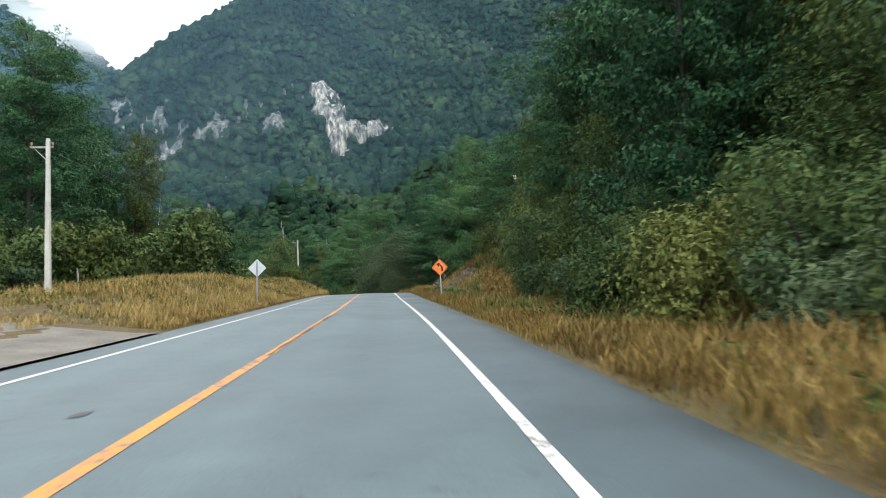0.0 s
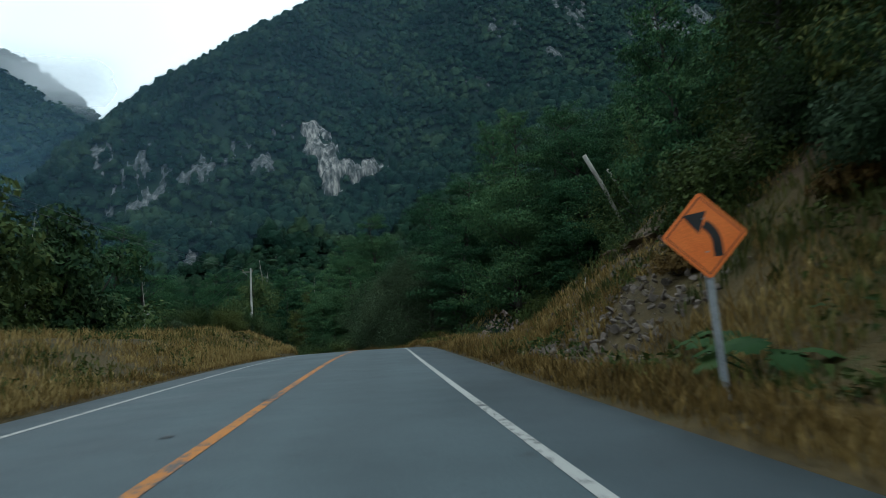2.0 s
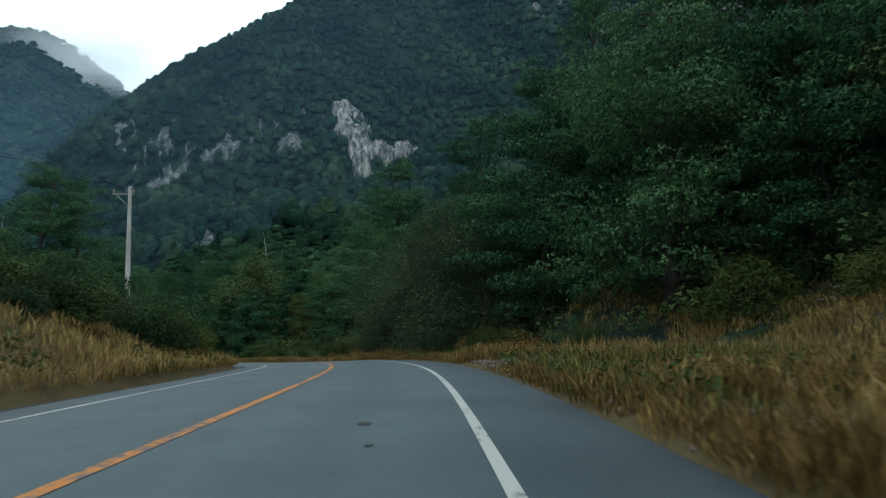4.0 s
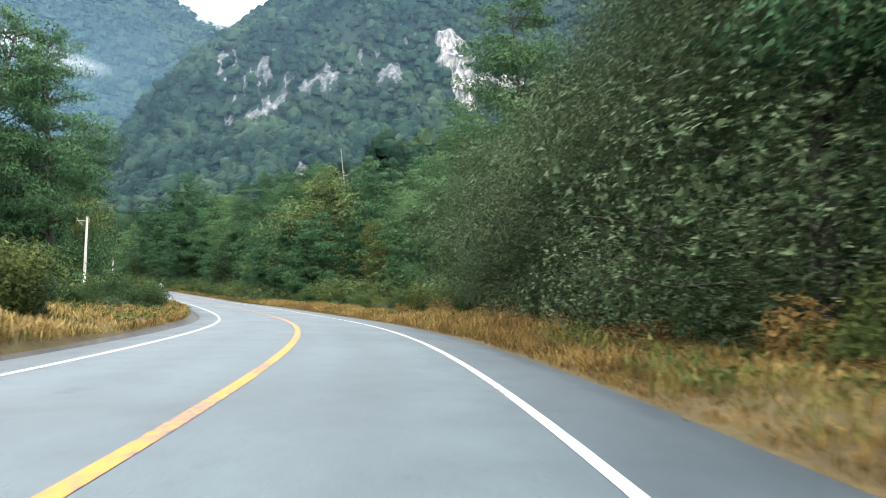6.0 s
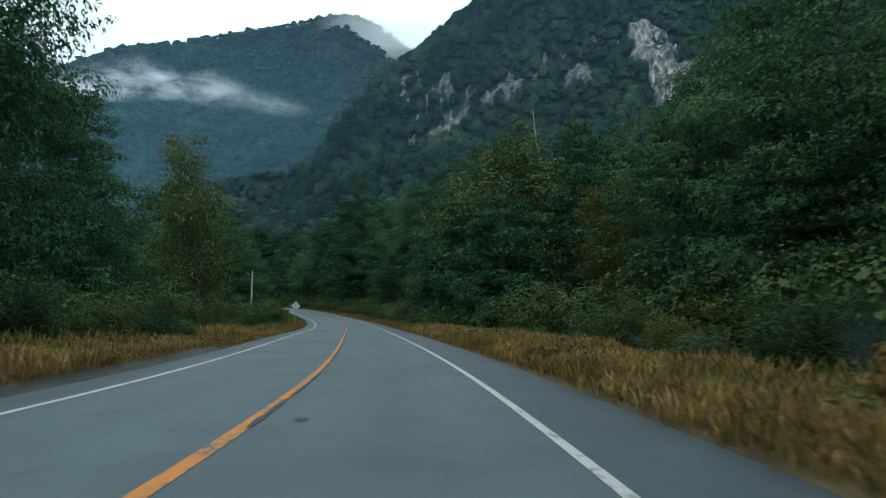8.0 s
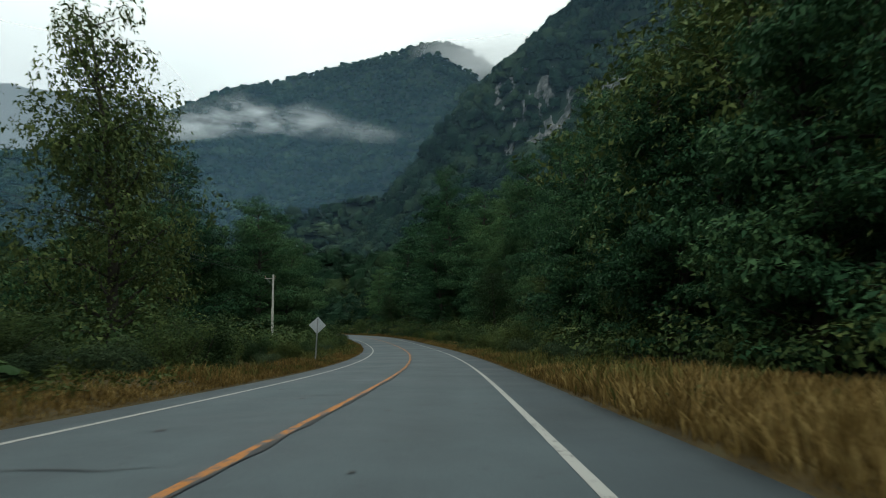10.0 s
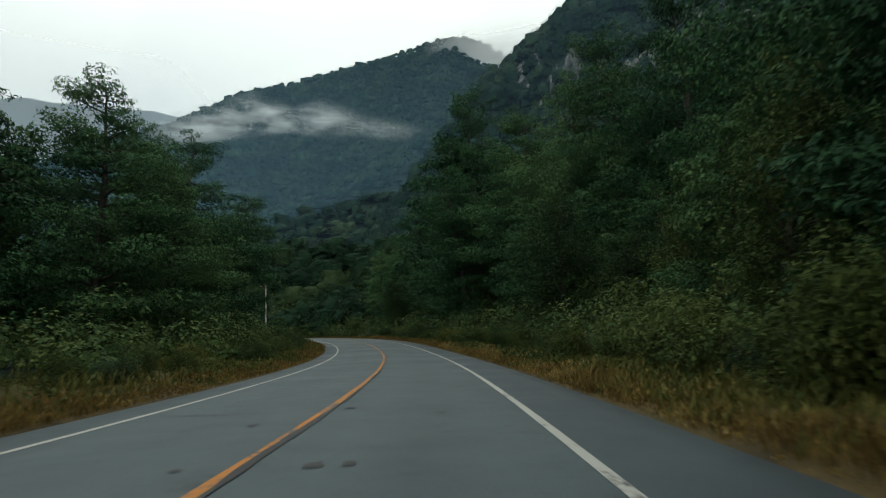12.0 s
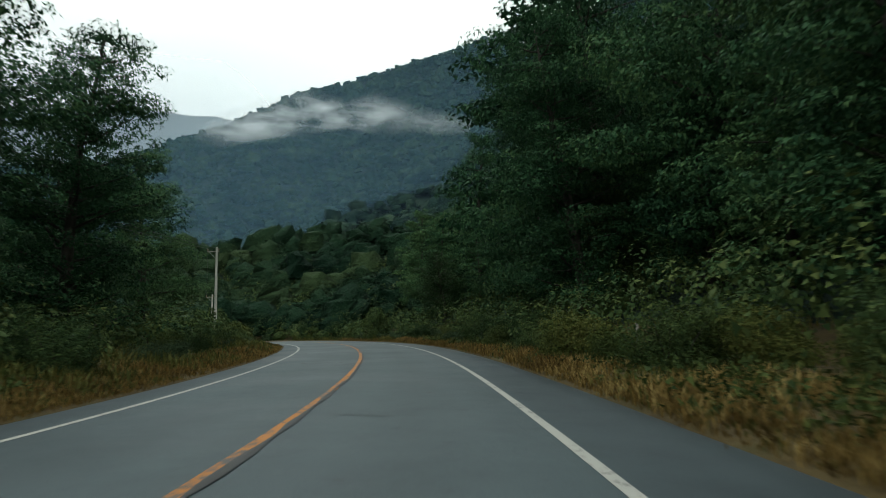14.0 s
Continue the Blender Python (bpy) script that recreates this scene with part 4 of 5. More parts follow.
def bare(x, y, z, patches, ragged):
    """How far inside the bare rock a place is: above nought is rock, broken by upright gullies and ledges."""
    p = 0.94 * x + 0.34 * y
    best = np.full(np.shape(x), -9.0)
    for cp, cz, rp, rz in patches:
        best = np.maximum(best, 1 - np.hypot((p - cp) / rp, (z - cz) / rz))
    wob = 0.45 * fbm(p, z, 9, 4, 21) if ragged < 1 else 0.0
    gaps = ragged * (0.36 - 1.7 * fbm(p, z * 0.45, 5.5, 4, 31) - 0.4 * fbm(p, z, 24, 2, 37)) if ragged > 1 else ragged * 0.65 * fbm(p, z * 0.3, 4.5, 4, 31)
    return np.minimum(best, 0.6) + wob - gaps


def build_cliff(patches, ragged, q0, q1, step, label, mat):
    c = np.array(patches)
    gp = np.arange((c[:, 0] - c[:, 2]).min() - 8, (c[:, 0] + c[:, 2]).max() + 8, step)
    gq = np.arange(q0, q1, step * 0.6)
    p, q = np.meshgrid(gp, gq)
    x, y = 0.94 * p - 0.34 * q, 0.34 * p + 0.94 * q
    z = level(x, y)
    inside = bare(x, y, z, patches, ragged)
    crag = np.abs(fbm(p, z * 0.2, 6, 4, 33)) * 7 + 1.5 * np.abs(fbm(p, z, 3.0, 2, 35))
    out = np.where(inside > 0, (2.6 + np.minimum(inside, 0.5) * 5 - crag) if ragged < 1 else 1.0 + np.minimum(inside, 0.5) * 2 - 0.4 * crag, -4)
    x, y, z = x + 0.34 * out * 0.7, y - 0.94 * out * 0.7, z + out * 0.5
    n, m = x.shape
    k = np.arange(n * m).reshape(n, m)
    f = np.stack([k[:-1, :-1], k[:-1, 1:], k[1:, 1:], k[1:, :-1]], -1).reshape(-1, 4)
    keep = (inside.ravel()[f] > 0).any(1)
    used = np.unique(f[keep])
    new_index = np.zeros(n * m, int)
    new_index[used] = np.arange(len(used))
    ob = new("cliff", mesh_of("cliff", np.stack([x, y, z], -1).reshape(-1, 3)[used], new_index[f[keep]], [mat]))
    tagged(ob, label, "cliff", kind="structure")


build_cliff(CLIFF_MAIN, 0.75, 470, 610, 1.1, "pale streaked rock cliff bare of trees on the mountain", PALE_ROCK)
build_cliff(CLIFF_SIDE, 1.2, 330, 640, 1.2, "broken grey rock ledges between trees on the mountain", GREY_ROCK)
build_cliff(CLIFF_HIGH, 1.2, 520, 820, 1.8, "grey rock ledges high on the mountain", GREY_ROCK)


# ---------------------------------------------------------------- forest on the slopes
def forest(name, x0, x1, y0, y1, step, keep, leaf_n, radius, tall, size, seed, label, mat, core=True):
    """A closed forest seen from afar: for every step of the slope one uneven crown, a dark inner mass under loose leaves."""
    rng = np.random.default_rng(seed)
    gx, gy = np.arange(x0, x1, step), np.arange(y0, y1, step)
    x, y = np.meshgrid(gx, gy)
    x, y = (x + rng.uniform(-0.9, 0.9, x.shape) * step).ravel(), (y + rng.uniform(-0.9, 0.9, x.shape) * step).ravel()
    ok = keep(x, y)
    x, y = x[ok], y[ok]
    base = np.stack([x, y, level(x, y)], -1)
    n = len(x)
    k = np.exp(rng.normal(-0.08, 0.30, n)).clip(0.45, 1.7) * (1 + 0.25 * fbm(x, y, 30, 3, seed))
    r, h = radius * k, tall * k * rng.uniform(0.75, 1.35, n)
    taper = rng.uniform(0.0, 0.45, n)
    lump = rng.uniform(0, 6.28, (n, 2))

    def shape(u):
        """A crown's surface in the directions u."""
        az = np.arctan2(u[..., 1], u[..., 0])
        wave = 1 + 0.20 * np.sin(2 * az + lump[:, :1]) + 0.14 * np.sin(5 * az + 7 * u[..., 2] + lump[:, 1:])
        rad = (r[:, None] * wave * (1 - taper[:, None] * np.clip(u[..., 2], 0, 1)))[..., None]
        return np.concatenate([u[..., :2] * rad, ((u[..., 2] * 0.6 + 0.45) * h[:, None])[..., None]], -1) + base[:, None]

    u = rng.normal(0, 1, (n, leaf_n, 3))
    u /= np.linalg.norm(u, axis=2)[:, :, None]
    u[:, :, 2] = np.abs(u[:, :, 2]) * 1.25 - 0.3
    v, f = sprigs(shape(u).reshape(-1, 3), size, rng, 0.80, 1, u.reshape(-1, 3), 0.42)
    tone = np.clip(rng.normal(0.45, 0.10, n) + 0.35 * fbm(x, y, 40, 2, seed + 5), 0, 1)
    tones = np.repeat(tone, leaf_n * 3)
    if core:
        # a lumpy dome under the leaves
        sides, rings = 6, ((0.90, -0.40), (0.96, 0.10), (0.74, 0.56))
        a = np.linspace(0, 2 * np.pi, sides, endpoint=False)
        ring = np.concatenate([np.stack([np.cos(a + 0.45 * k) * c, np.sin(a + 0.45 * k) * c, 0 * a + z], -1) for k, (c, z) in enumerate(rings)] + [[[0, 0, 0.78]]])
        total = len(ring)
        lumps = np.broadcast_to(ring, (n, total, 3)) * rng.uniform(0.55, 1.18, (n, total, 1))
        cv = shape(lumps).reshape(-1, 3)
        q = np.arange(sides)
        w = (q + 1) % sides
        tri = np.concatenate([np.concatenate([np.stack([k + q, k + w, k + sides + w], -1), np.stack([k + q, k + sides + w, k + sides + q], -1)]) for k in range(0, sides * (len(rings) - 1), sides)] + [np.stack([total - 1 - sides + q, total - 1 - sides + w, 0 * q + total - 1], -1)])
        cf = (tri[None] + total * np.arange(n)[:, None, None]).reshape(-1, 3) + len(v)
        v, f = np.concatenate([v, cv]), np.concatenate([f, cf])
        tones = np.concatenate([tones, np.repeat(tone, total)])
    me = mesh_of(name, v, f, [mat], True)
    me.attributes.new("tone", "FLOAT", "POINT").data.foreach_set("value", tones.astype(np.float32))
    return tagged(new(name, me), label, "forest", kind="stuff")


def keep_mid(x, y):
    s, d = road_coords(x, y)
    left = (d < -46) & (s > -5)
    right = (d > np.interp(s, [50, 330, 350], [40, 40, 34])) & (s > 50)
    view = (y > 20 + 0.15 * np.abs(x)) | (x < -20)
    near = np.where(d < 0, np.abs(d) < 330, -0.34 * x + 0.94 * y - 0.4 * np.clip(20 - (0.94 * x + 0.34 * y), 0, 110) < 345)
    return (left | right) & near & view


def keep_face(x, y):
    s, d = road_coords(x, y)
    q = -0.34 * x + 0.94 * y - 0.4 * np.clip(20 - (0.94 * x + 0.34 * y), 0, 110)
    ok = (q >= 345) & (x > np.interp(y, EDGE_Y, EDGE_X) - 25) & (y > 1.35 * x)
    z = level(x, y)
    rock = np.zeros(len(x), bool)
    for up in (0, 4):
        for patches, ragged in ((CLIFF_MAIN, 0.75), (CLIFF_SIDE, 1.2), (CLIFF_HIGH, 1.2)):
            rock |= bare(x - 0.34 * up, y + 0.94 * up, level(x - 0.34 * up, y + 0.94 * up), patches, ragged) > (0.04 if ragged < 1 else 0.17)
    return ok & ~rock


def keep_front(x, y):
    return keep_face(x, y) & (y > 2.1 * x) & (y < 760)


def keep_back(x, y):
    return keep_face(x, y) & ~((y > 2.1 * x) & (y < 760))


def keep_range(x, y):
    a, r = np.degrees(np.arctan2(-(x + 55), y - 159)), np.hypot(x + 55, y - 159)
    west = x < np.interp(y, EDGE_Y, EDGE_X) - 30
    return (a > 22) & (a < 85) & (r > 350) & (r < 1340) & west & ((y > 420) | (x < -480))


def keep_under(x, y):
    s, d = road_coords(x, y)
    right = (d > np.interp(s, [0, 50, 62, 96, 104, 160, 212, 320, 330, 430], [11, 12, 25, 25, 14, 13, 9.2, 7.4, 5.9, 5.9])) & (d < 48)
    left = (d < np.interp(s, [0, 85, 90, 128, 135, 160, 205, 212, 400], [-18, -18, -14, -14, -16, -11, -11, -8.8, -8.4])) & (d > -52)
    return (right | left) & (s > 8)


def keep_close(x, y):
    s, d = road_coords(x, y)
    return keep_under(x, y) & (np.abs(d) < 15.5) & (s > 100) & (s < 400)


def keep_deep(x, y):
    return keep_under(x, y) & ~keep_close(x, y)


forest("undergrowth", -300, 60, 60, 330, 2.2, keep_close, 190, 1.6, 2.1, 0.17, 56, "tangled green undergrowth beside the road", LEAF_SHRUB, False)
forest("undergrowth", -300, 60, -20, 330, 2.6, keep_deep, 75, 1.8, 2.4, 0.31, 54, "tangled green undergrowth below the trees", LEAF_SHRUB, False)


def keep_bend(x, y):
    s, d = road_coords(x, y)
    right = (d > np.interp(s, [318, 335], [20, 8.5])) & (d < 36) & (s > 318)
    return right | ((d < -9) & (d > -46) & (s > 335))


forest("bend_forest", -330, -90, 190, 330, 2.9, keep_bend, 120, 2.2, 3.2, 0.30, 58, "low dense green forest beyond the bend", CANOPY_VALLEY)
def keep_mid_near(x, y):
    return keep_mid(x, y) & (np.hypot(x + 110, y - 215) < 150)


def keep_mid_far(x, y):
    return keep_mid(x, y) & ~(np.hypot(x + 110, y - 215) < 150)


forest("valley_forest", -480, 150, 20, 420, 3.7, keep_mid_near, 84, 2.7, 4.4, 0.44, 59, "dense mixed green forest on the valley floor", CANOPY_VALLEY)
forest("valley_forest", -480, 150, 20, 420, 4.8, keep_mid_far, 62, 3.5, 6.5, 0.62, 51, "dense mixed green forest on the lower slopes", CANOPY_VALLEY)
forest("mountain_forest", -380, 380, 330, 770, 4.5, keep_front, 50, 3.7, 7.0, 0.80, 52, "dense dark green forest covering the steep mountain", CANOPY_FAR)
forest("mountain_forest", -380, 620, 330, 1030, 7.2, keep_back, 12, 5.6, 8.5, 1.6, 55, "dense dark green forest high on the mountain", CANOPY_FAR)
forest("range_forest", -1350, -300, 280, 1400, 9.5, keep_range, 4, 6, 8.5, 2.2, 53, "hazy dark forest on the range across the valley", CANOPY_RANGE)


# ---------------------------------------------------------------- grass
def grass(name, mat, s0, s1, d0, d1, count, tall, width, seed, label, patch=0.0, bias=1.0):
    """Leaning blades in tufts along the verge."""
    rng = np.random.default_rng(seed)
    s = rng.uniform(s0, s1, count)
    d = d0 + (d1 - d0) * rng.uniform(0, 1, count) ** bias
    p = on_road(s, d)
    ok = fbm(p[:, 0], p[:, 1], 3.0, 3, seed) > patch
    ok &= ~((s > 95) & (s < 101) & (d > 4) & (d < 10.5)) & ~((s > 55) & (s < 61.5) & (d > 6.0) & (d < 9.2) & (fbm(p[:, 0], p[:, 1], 2.0, 2, 77) > -0.25)) & ~((s > 74) & (s < 82) & (d > 6.4) & (d < 11)) & ~((s > 7) & (s < 28.5) & (d < 0) & (d > -8.5 - 3.5 * fbm(s, d, 4, 2, 3))) & ~((s > 19) & (s < 25.5) & (d < -8.5) & (d > -13)) & ~((s > 85) & (s < 171) & (d < 0) & (d > -5.25))
    p, d = p[ok], d[ok]
    p[:, 2] = level(p[:, 0], p[:, 1])
    n, b = len(p), 5
    a = rng.uniform(0, 2 * np.pi, (n, b))
    h = tall * np.clip(1 + 0.8 * fbm(p[:, 0], p[:, 1], 2.2, 3, seed + 3) + 0.9 * fbm(p[:, 0], p[:, 1], 7.0, 2, seed + 9), 0.3, 2)[:, None] * rng.uniform(0.4, 1.3, (n, b)) * np.clip((np.abs(d) - 4.4) / 1.0, 0.55, 1)[:, None]
    lean = rng.uniform(0.1, 0.75, (n, b)) * h
    root = p[:, None] + np.stack([rng.normal(0, 0.10, (n, b)), rng.normal(0, 0.10, (n, b)), np.zeros((n, b)) - 0.02], -1)
    out = np.stack([np.cos(a), np.sin(a), 0 * a], -1)
    side = np.stack([-np.sin(a), np.cos(a), 0 * a], -1)
    up = np.array([0, 0, 1.0])
    w = (width * rng.uniform(0.6, 1.3, (n, b)))[..., None]
    mid = root + out * (lean * 0.35)[..., None] + up * (h * 0.62)[..., None]
    tip = root + out * lean[..., None] + up * h[..., None]
    v = np.stack([root, mid + side * w * 0.6, tip, mid - side * w * 0.6], 2).reshape(-1, 3)
    f = np.arange(n * b * 4).reshape(-1, 4)
    ob = new(name, mesh_of(name, v, f, [mat]))
    return tagged(ob, label, "grass", kind="stuff")


L_GRASS = "tall dry golden grass along the road"
L_EDGE = "short dry grass at the asphalt edge"
grass("verge_edge_grass", GRASS_DRY, 8, 330, 5.02, 6.0, 14000, 0.26, 0.024, 69, L_EDGE, -0.6)
grass("verge_edge_grass", GRASS_DRY, 8, 330, -4.52, -5.5, 11000, 0.22, 0.024, 70, L_EDGE, -0.6)
grass("dry_grass", GRASS_DRY, 8, 130, 5.1, 10.5, 18000, 0.37, 0.022, 61, L_GRASS, -0.3, 1.3)
grass("dry_grass", GRASS_DRY, 20, 50, 8.5, 14.5, 5000, 0.45, 0.028, 59, "dry golden grass on the foot of the bank", -0.4)
grass("dry_grass", GRASS_DRY, 205, 282, 5.1, 8.5, 6500, 0.24, 0.024, 58, L_GRASS, -0.2, 1.4)
grass("dry_grass", GRASS_DRY, 130, 205, 5.1, 9.5, 9500, 0.32, 0.028, 62, L_GRASS, -0.35, 1.4)
grass("dry_grass", GRASS_DRY, 8, 130, -4.7, -14, 17000, 0.40, 0.026, 63, "dry golden grass on the low bank", -0.4, 1.4)
grass("dry_grass", GRASS_DRY, 130, 205, -4.7, -9.0, 6500, 0.36, 0.028, 64, L_GRASS, -0.35, 1.3)
grass("dry_grass", GRASS_DRY, 205, 345, -4.7, -6.8, 7000, 0.26, 0.026, 60, L_GRASS, -0.35, 1.2)
grass("green_grass", GRASS_GREEN, 200, 345, 5.1, 8.5, 7000, 0.24, 0.03, 57, "greenish grass and weeds among the dry grass", -0.3)
grass("green_grass", GRASS_GREEN, 200, 345, -7, -4.7, 6000, 0.24, 0.03, 56, "greenish grass and weeds among the dry grass", -0.3)
grass("green_grass", GRASS_GREEN, 8, 345, 5.15, 12, 15000, 0.36, 0.034, 65, "greenish grass and weeds among the dry grass", -0.1)
grass("green_grass", GRASS_GREEN, 8, 345, -5.0, -14, 16000, 0.34, 0.034, 66, "greenish grass and weeds among the dry grass", -0.1)
grass("bank_grass", GRASS_DRY, 48, 118, 7, 24.5, 26000, 0.38, 0.030, 67, "brown grass and weeds on the steep cut bank", -0.05)
grass("bank_weeds", GRASS_GREEN, 48, 116, 8, 24, 15000, 0.42, 0.04, 68, "green weeds on the steep cut bank", 0.0)


def weeds(name, s0, s1, d0, d1, count, size, seed, label):
    """Low leafy weeds and flower stalks between the grass, as one object."""
    rng = np.random.default_rng(seed)
    s, d = rng.uniform(s0, s1, count), rng.uniform(d0, d1, count)
    p = on_road(s, d)
    ok = (fbm(p[:, 0], p[:, 1], 4.0, 3, seed) > 0.05) & ~((s < 30) & (d < 0))
    p = p[ok]
    p[:, 2] = level(p[:, 0], p[:, 1])
    m = 9
    off = rng.normal(0, 1, (len(p), m, 3)) * [0.22, 0.22, 0.14] + [0, 0, 0.22]
    v, f = sprigs((p[:, None] + off).reshape(-1, 3), size, rng, 0.5, 3, None, 0.24)
    tagged(new(name, mesh_of(name, v, f, [LEAF_OLIVE])), label, "weeds", kind="stuff")


weeds("verge_weeds", 205, 340, 5.5, 9, 1900, 0.12, 73, "low leafy weeds in the verge")
weeds("verge_weeds", 10, 340, 5.6, 11, 2600, 0.14, 78, "low leafy weeds in the verge")
weeds("verge_weeds", 10, 340, -12, -5.4, 2800, 0.14, 79, "low leafy weeds in the verge")


# ---------------------------------------------------------------- signs
def turned(x, y, z, heading, lean=0.0):
    return Matrix.Translation((x, y, z)) @ Matrix.Rotation(radians(heading), 4, "Z") @ Matrix.Rotation(radians(lean), 4, "Y")


def diamond_bm(side, thick, at_y, corner=0.05):
    """A square plate on its corner with rounded corners, facing -y."""
    bm = bmesh.new()
    h = side / 2
    ring = []
    for cx, cz, a0 in ((h - corner, h - corner, 0), (-h + corner, h - corner, 90), (-h + corner, -h + corner, 180), (h - corner, -h + corner, 270)):
        for k in range(5):
            a = radians(a0 + 22.5 * k)
            ring.append((cx + corner * math.cos(a), cz + corner * math.sin(a)))
    c = math.sqrt(0.5)
    pts = [((u - w) * c, (u + w) * c) for u, w in ring]
    front = [bm.verts.new((u, at_y, w)) for u, w in pts]
    back = [bm.verts.new((u, at_y + thick, w)) for u, w in pts]
    bm.faces.new(front)
    bm.faces.new(back[::-1])
    for k in range(len(pts)):
        q = (k + 1) % len(pts)
        bm.faces.new((front[q], front[k], back[k], back[q]))
    bmesh.ops.recalc_face_normals(bm, faces=bm.faces[:])
    return bm


def flat_bm(outline, at_y, thick):
    bm = bmesh.new()
    front = [bm.verts.new((u, at_y, w)) for u, w in outline]
    back = [bm.verts.new((u, at_y + thick, w)) for u, w in outline]
    bm.faces.new(front)
    bm.faces.new(back[::-1])
    for k in range(len(outline)):
        q = (k + 1) % len(outline)
        bm.faces.new((front[q], front[k], back[k], back[q]))
    bmesh.ops.recalc_face_normals(bm, faces=bm.faces[:])
    bmesh.ops.triangulate(bm, faces=bm.faces[:])
    return bm


def channel_bm(width, depth, z0, z1, y0):
    """A U-shaped steel post."""
    bm = bmesh.new()
    t = 0.006
    prof = [(-width / 2, y0), (width / 2, y0), (width / 2, y0 + depth), (width / 2 - t, y0 + depth), (width / 2 - t, y0 + t), (-width / 2 + t, y0 + t), (-width / 2 + t, y0 + depth), (-width / 2, y0 + depth)]
    lo, hi = [bm.verts.new((*p, z0)) for p in prof], [bm.verts.new((*p, z1)) for p in prof]
    bm.faces.new(lo[::-1])
    bm.faces.new(hi)
    for k in range(8):
        q = (k + 1) % 8
        bm.faces.new((lo[k], lo[q], hi[q], hi[k]))
    bmesh.ops.recalc_face_normals(bm, faces=bm.faces[:])
    return bm


def bolt_bm(x, y, z):
    bm = bmesh.new()
    bmesh.ops.create_cone(bm, cap_ends=True, segments=6, radius1=0.014, radius2=0.014, depth=0.02, matrix=Matrix.Translation((x, y, z)) @ Matrix.Rotation(radians(90), 4, "X"))
    return bm


def curve_sign(x, y, centre_z, heading, lean):
    z = float(level(np.array([x]), np.array([y]))[0])
    root = tagged(new("curve_warning_sign"), "orange diamond road sign with black left-curve arrow on post", "road sign")
    h = centre_z - z
    part("post", channel_bm(0.08, 0.045, -0.4, h + 0.42, 0.012), GALVANIZED, root, "galvanized steel channel post")
    plate = part("plate", diamond_bm(0.75, 0.006, 0.0), ORANGE, root)
    plate.location = (0, 0, h)
    # a thin black border, as four strips just inside the edge
    c = math.sqrt(0.5)
    for k in range(4):
        a = radians(90 * k)
        o = []
        for u, w in ((-0.335, 0.335), (0.335, 0.335), (0.323, 0.323), (-0.323, 0.323)):
            uu, ww = u * math.cos(a) - w * math.sin(a), u * math.sin(a) + w * math.cos(a)
            o.append(((uu - ww) * c, (uu + ww) * c))
        part("border", flat_bm(o, -0.003, 0.002), BLACK, plate, "black border line")
    # the arrow: a shaft that bends to the left, and its head
    out_l, out_r = [], []
    path = [(0.14, -0.26), (0.14, -0.10)] + [(-0.12 + 0.26 * math.cos(radians(q)), -0.10 + 0.27 * math.sin(radians(q))) for q in (15, 30, 45, 60)]
    for k, (u, w) in enumerate(path):
        a, b = path[max(k - 1, 0)], path[min(k + 1, len(path) - 1)]
        du, dw = b[0] - a[0], b[1] - a[1]
        r = math.hypot(du, dw)
        out_l.append((u - dw / r * 0.058, w + du / r * 0.058))
        out_r.append((u + dw / r * 0.058, w - du / r * 0.058))
    part("arrow_shaft", flat_bm(out_r + out_l[::-1], -0.0035, 0.002), BLACK, plate, "black arrow shaft")
    part("arrow_head", flat_bm([(-0.24, 0.25), (0.05, 0.29), (-0.07, 0.02)], -0.0045, 0.002), BLACK, plate, "black arrow head")
    for dz in (-0.2, 0.2):
        part("bolt", bolt_bm(0, -0.004, h + dz), GALVANIZED, root, "steel bolt head")
    root.matrix_basis = turned(x, y, z, heading, lean)


def sign_from_behind(x, y, centre_z, heading, lean):
    z = float(level(np.array([x]), np.array([y]))[0])
    root = tagged(new("road_sign"), "diamond road sign showing its bare grey back on post", "road sign", "signs facing the other way")
    h = centre_z - z
    part("post", channel_bm(0.08, 0.045, -0.4, h + 0.40, 0.012), GALVANIZED, root, "galvanized steel channel post")
    plate = part("plate", diamond_bm(0.75, 0.005, 0.0), SIGN_BACK, root)
    plate.location = (0, 0, h)
    part("face", diamond_bm(0.74, 0.002, -0.003), ORANGE, plate, "orange sign face")
    for dz in (-0.2, 0.2):
        part("bolt", bolt_bm(0, 0.01, h + dz), GALVANIZED, root, "steel bolt")
    part("rivet", bolt_bm(-0.17, 0.008, h - 0.02), BLACK, root, "dark rivet")
    root.matrix_basis = turned(x, y, z, heading, lean)


curve_sign(1.41, 21.55, 1.31, 2, -1.5)
sign_from_behind(-9.4, 17.9, 1.52, 183, -0.5)
sign_from_behind(-74.2, 171.3, -2.02, 222, -2.5)


# ---------------------------------------------------------------- power line
POLES = [(-15.0, 7.0, 6.9), (-20.3, 76.6, 7.9), (-47.3, 123.2, 4.55), (-90.8, 181.1, 2.65), (-141.8, 228.5, 4.1), (-172.0, 243.0, 2.6)]


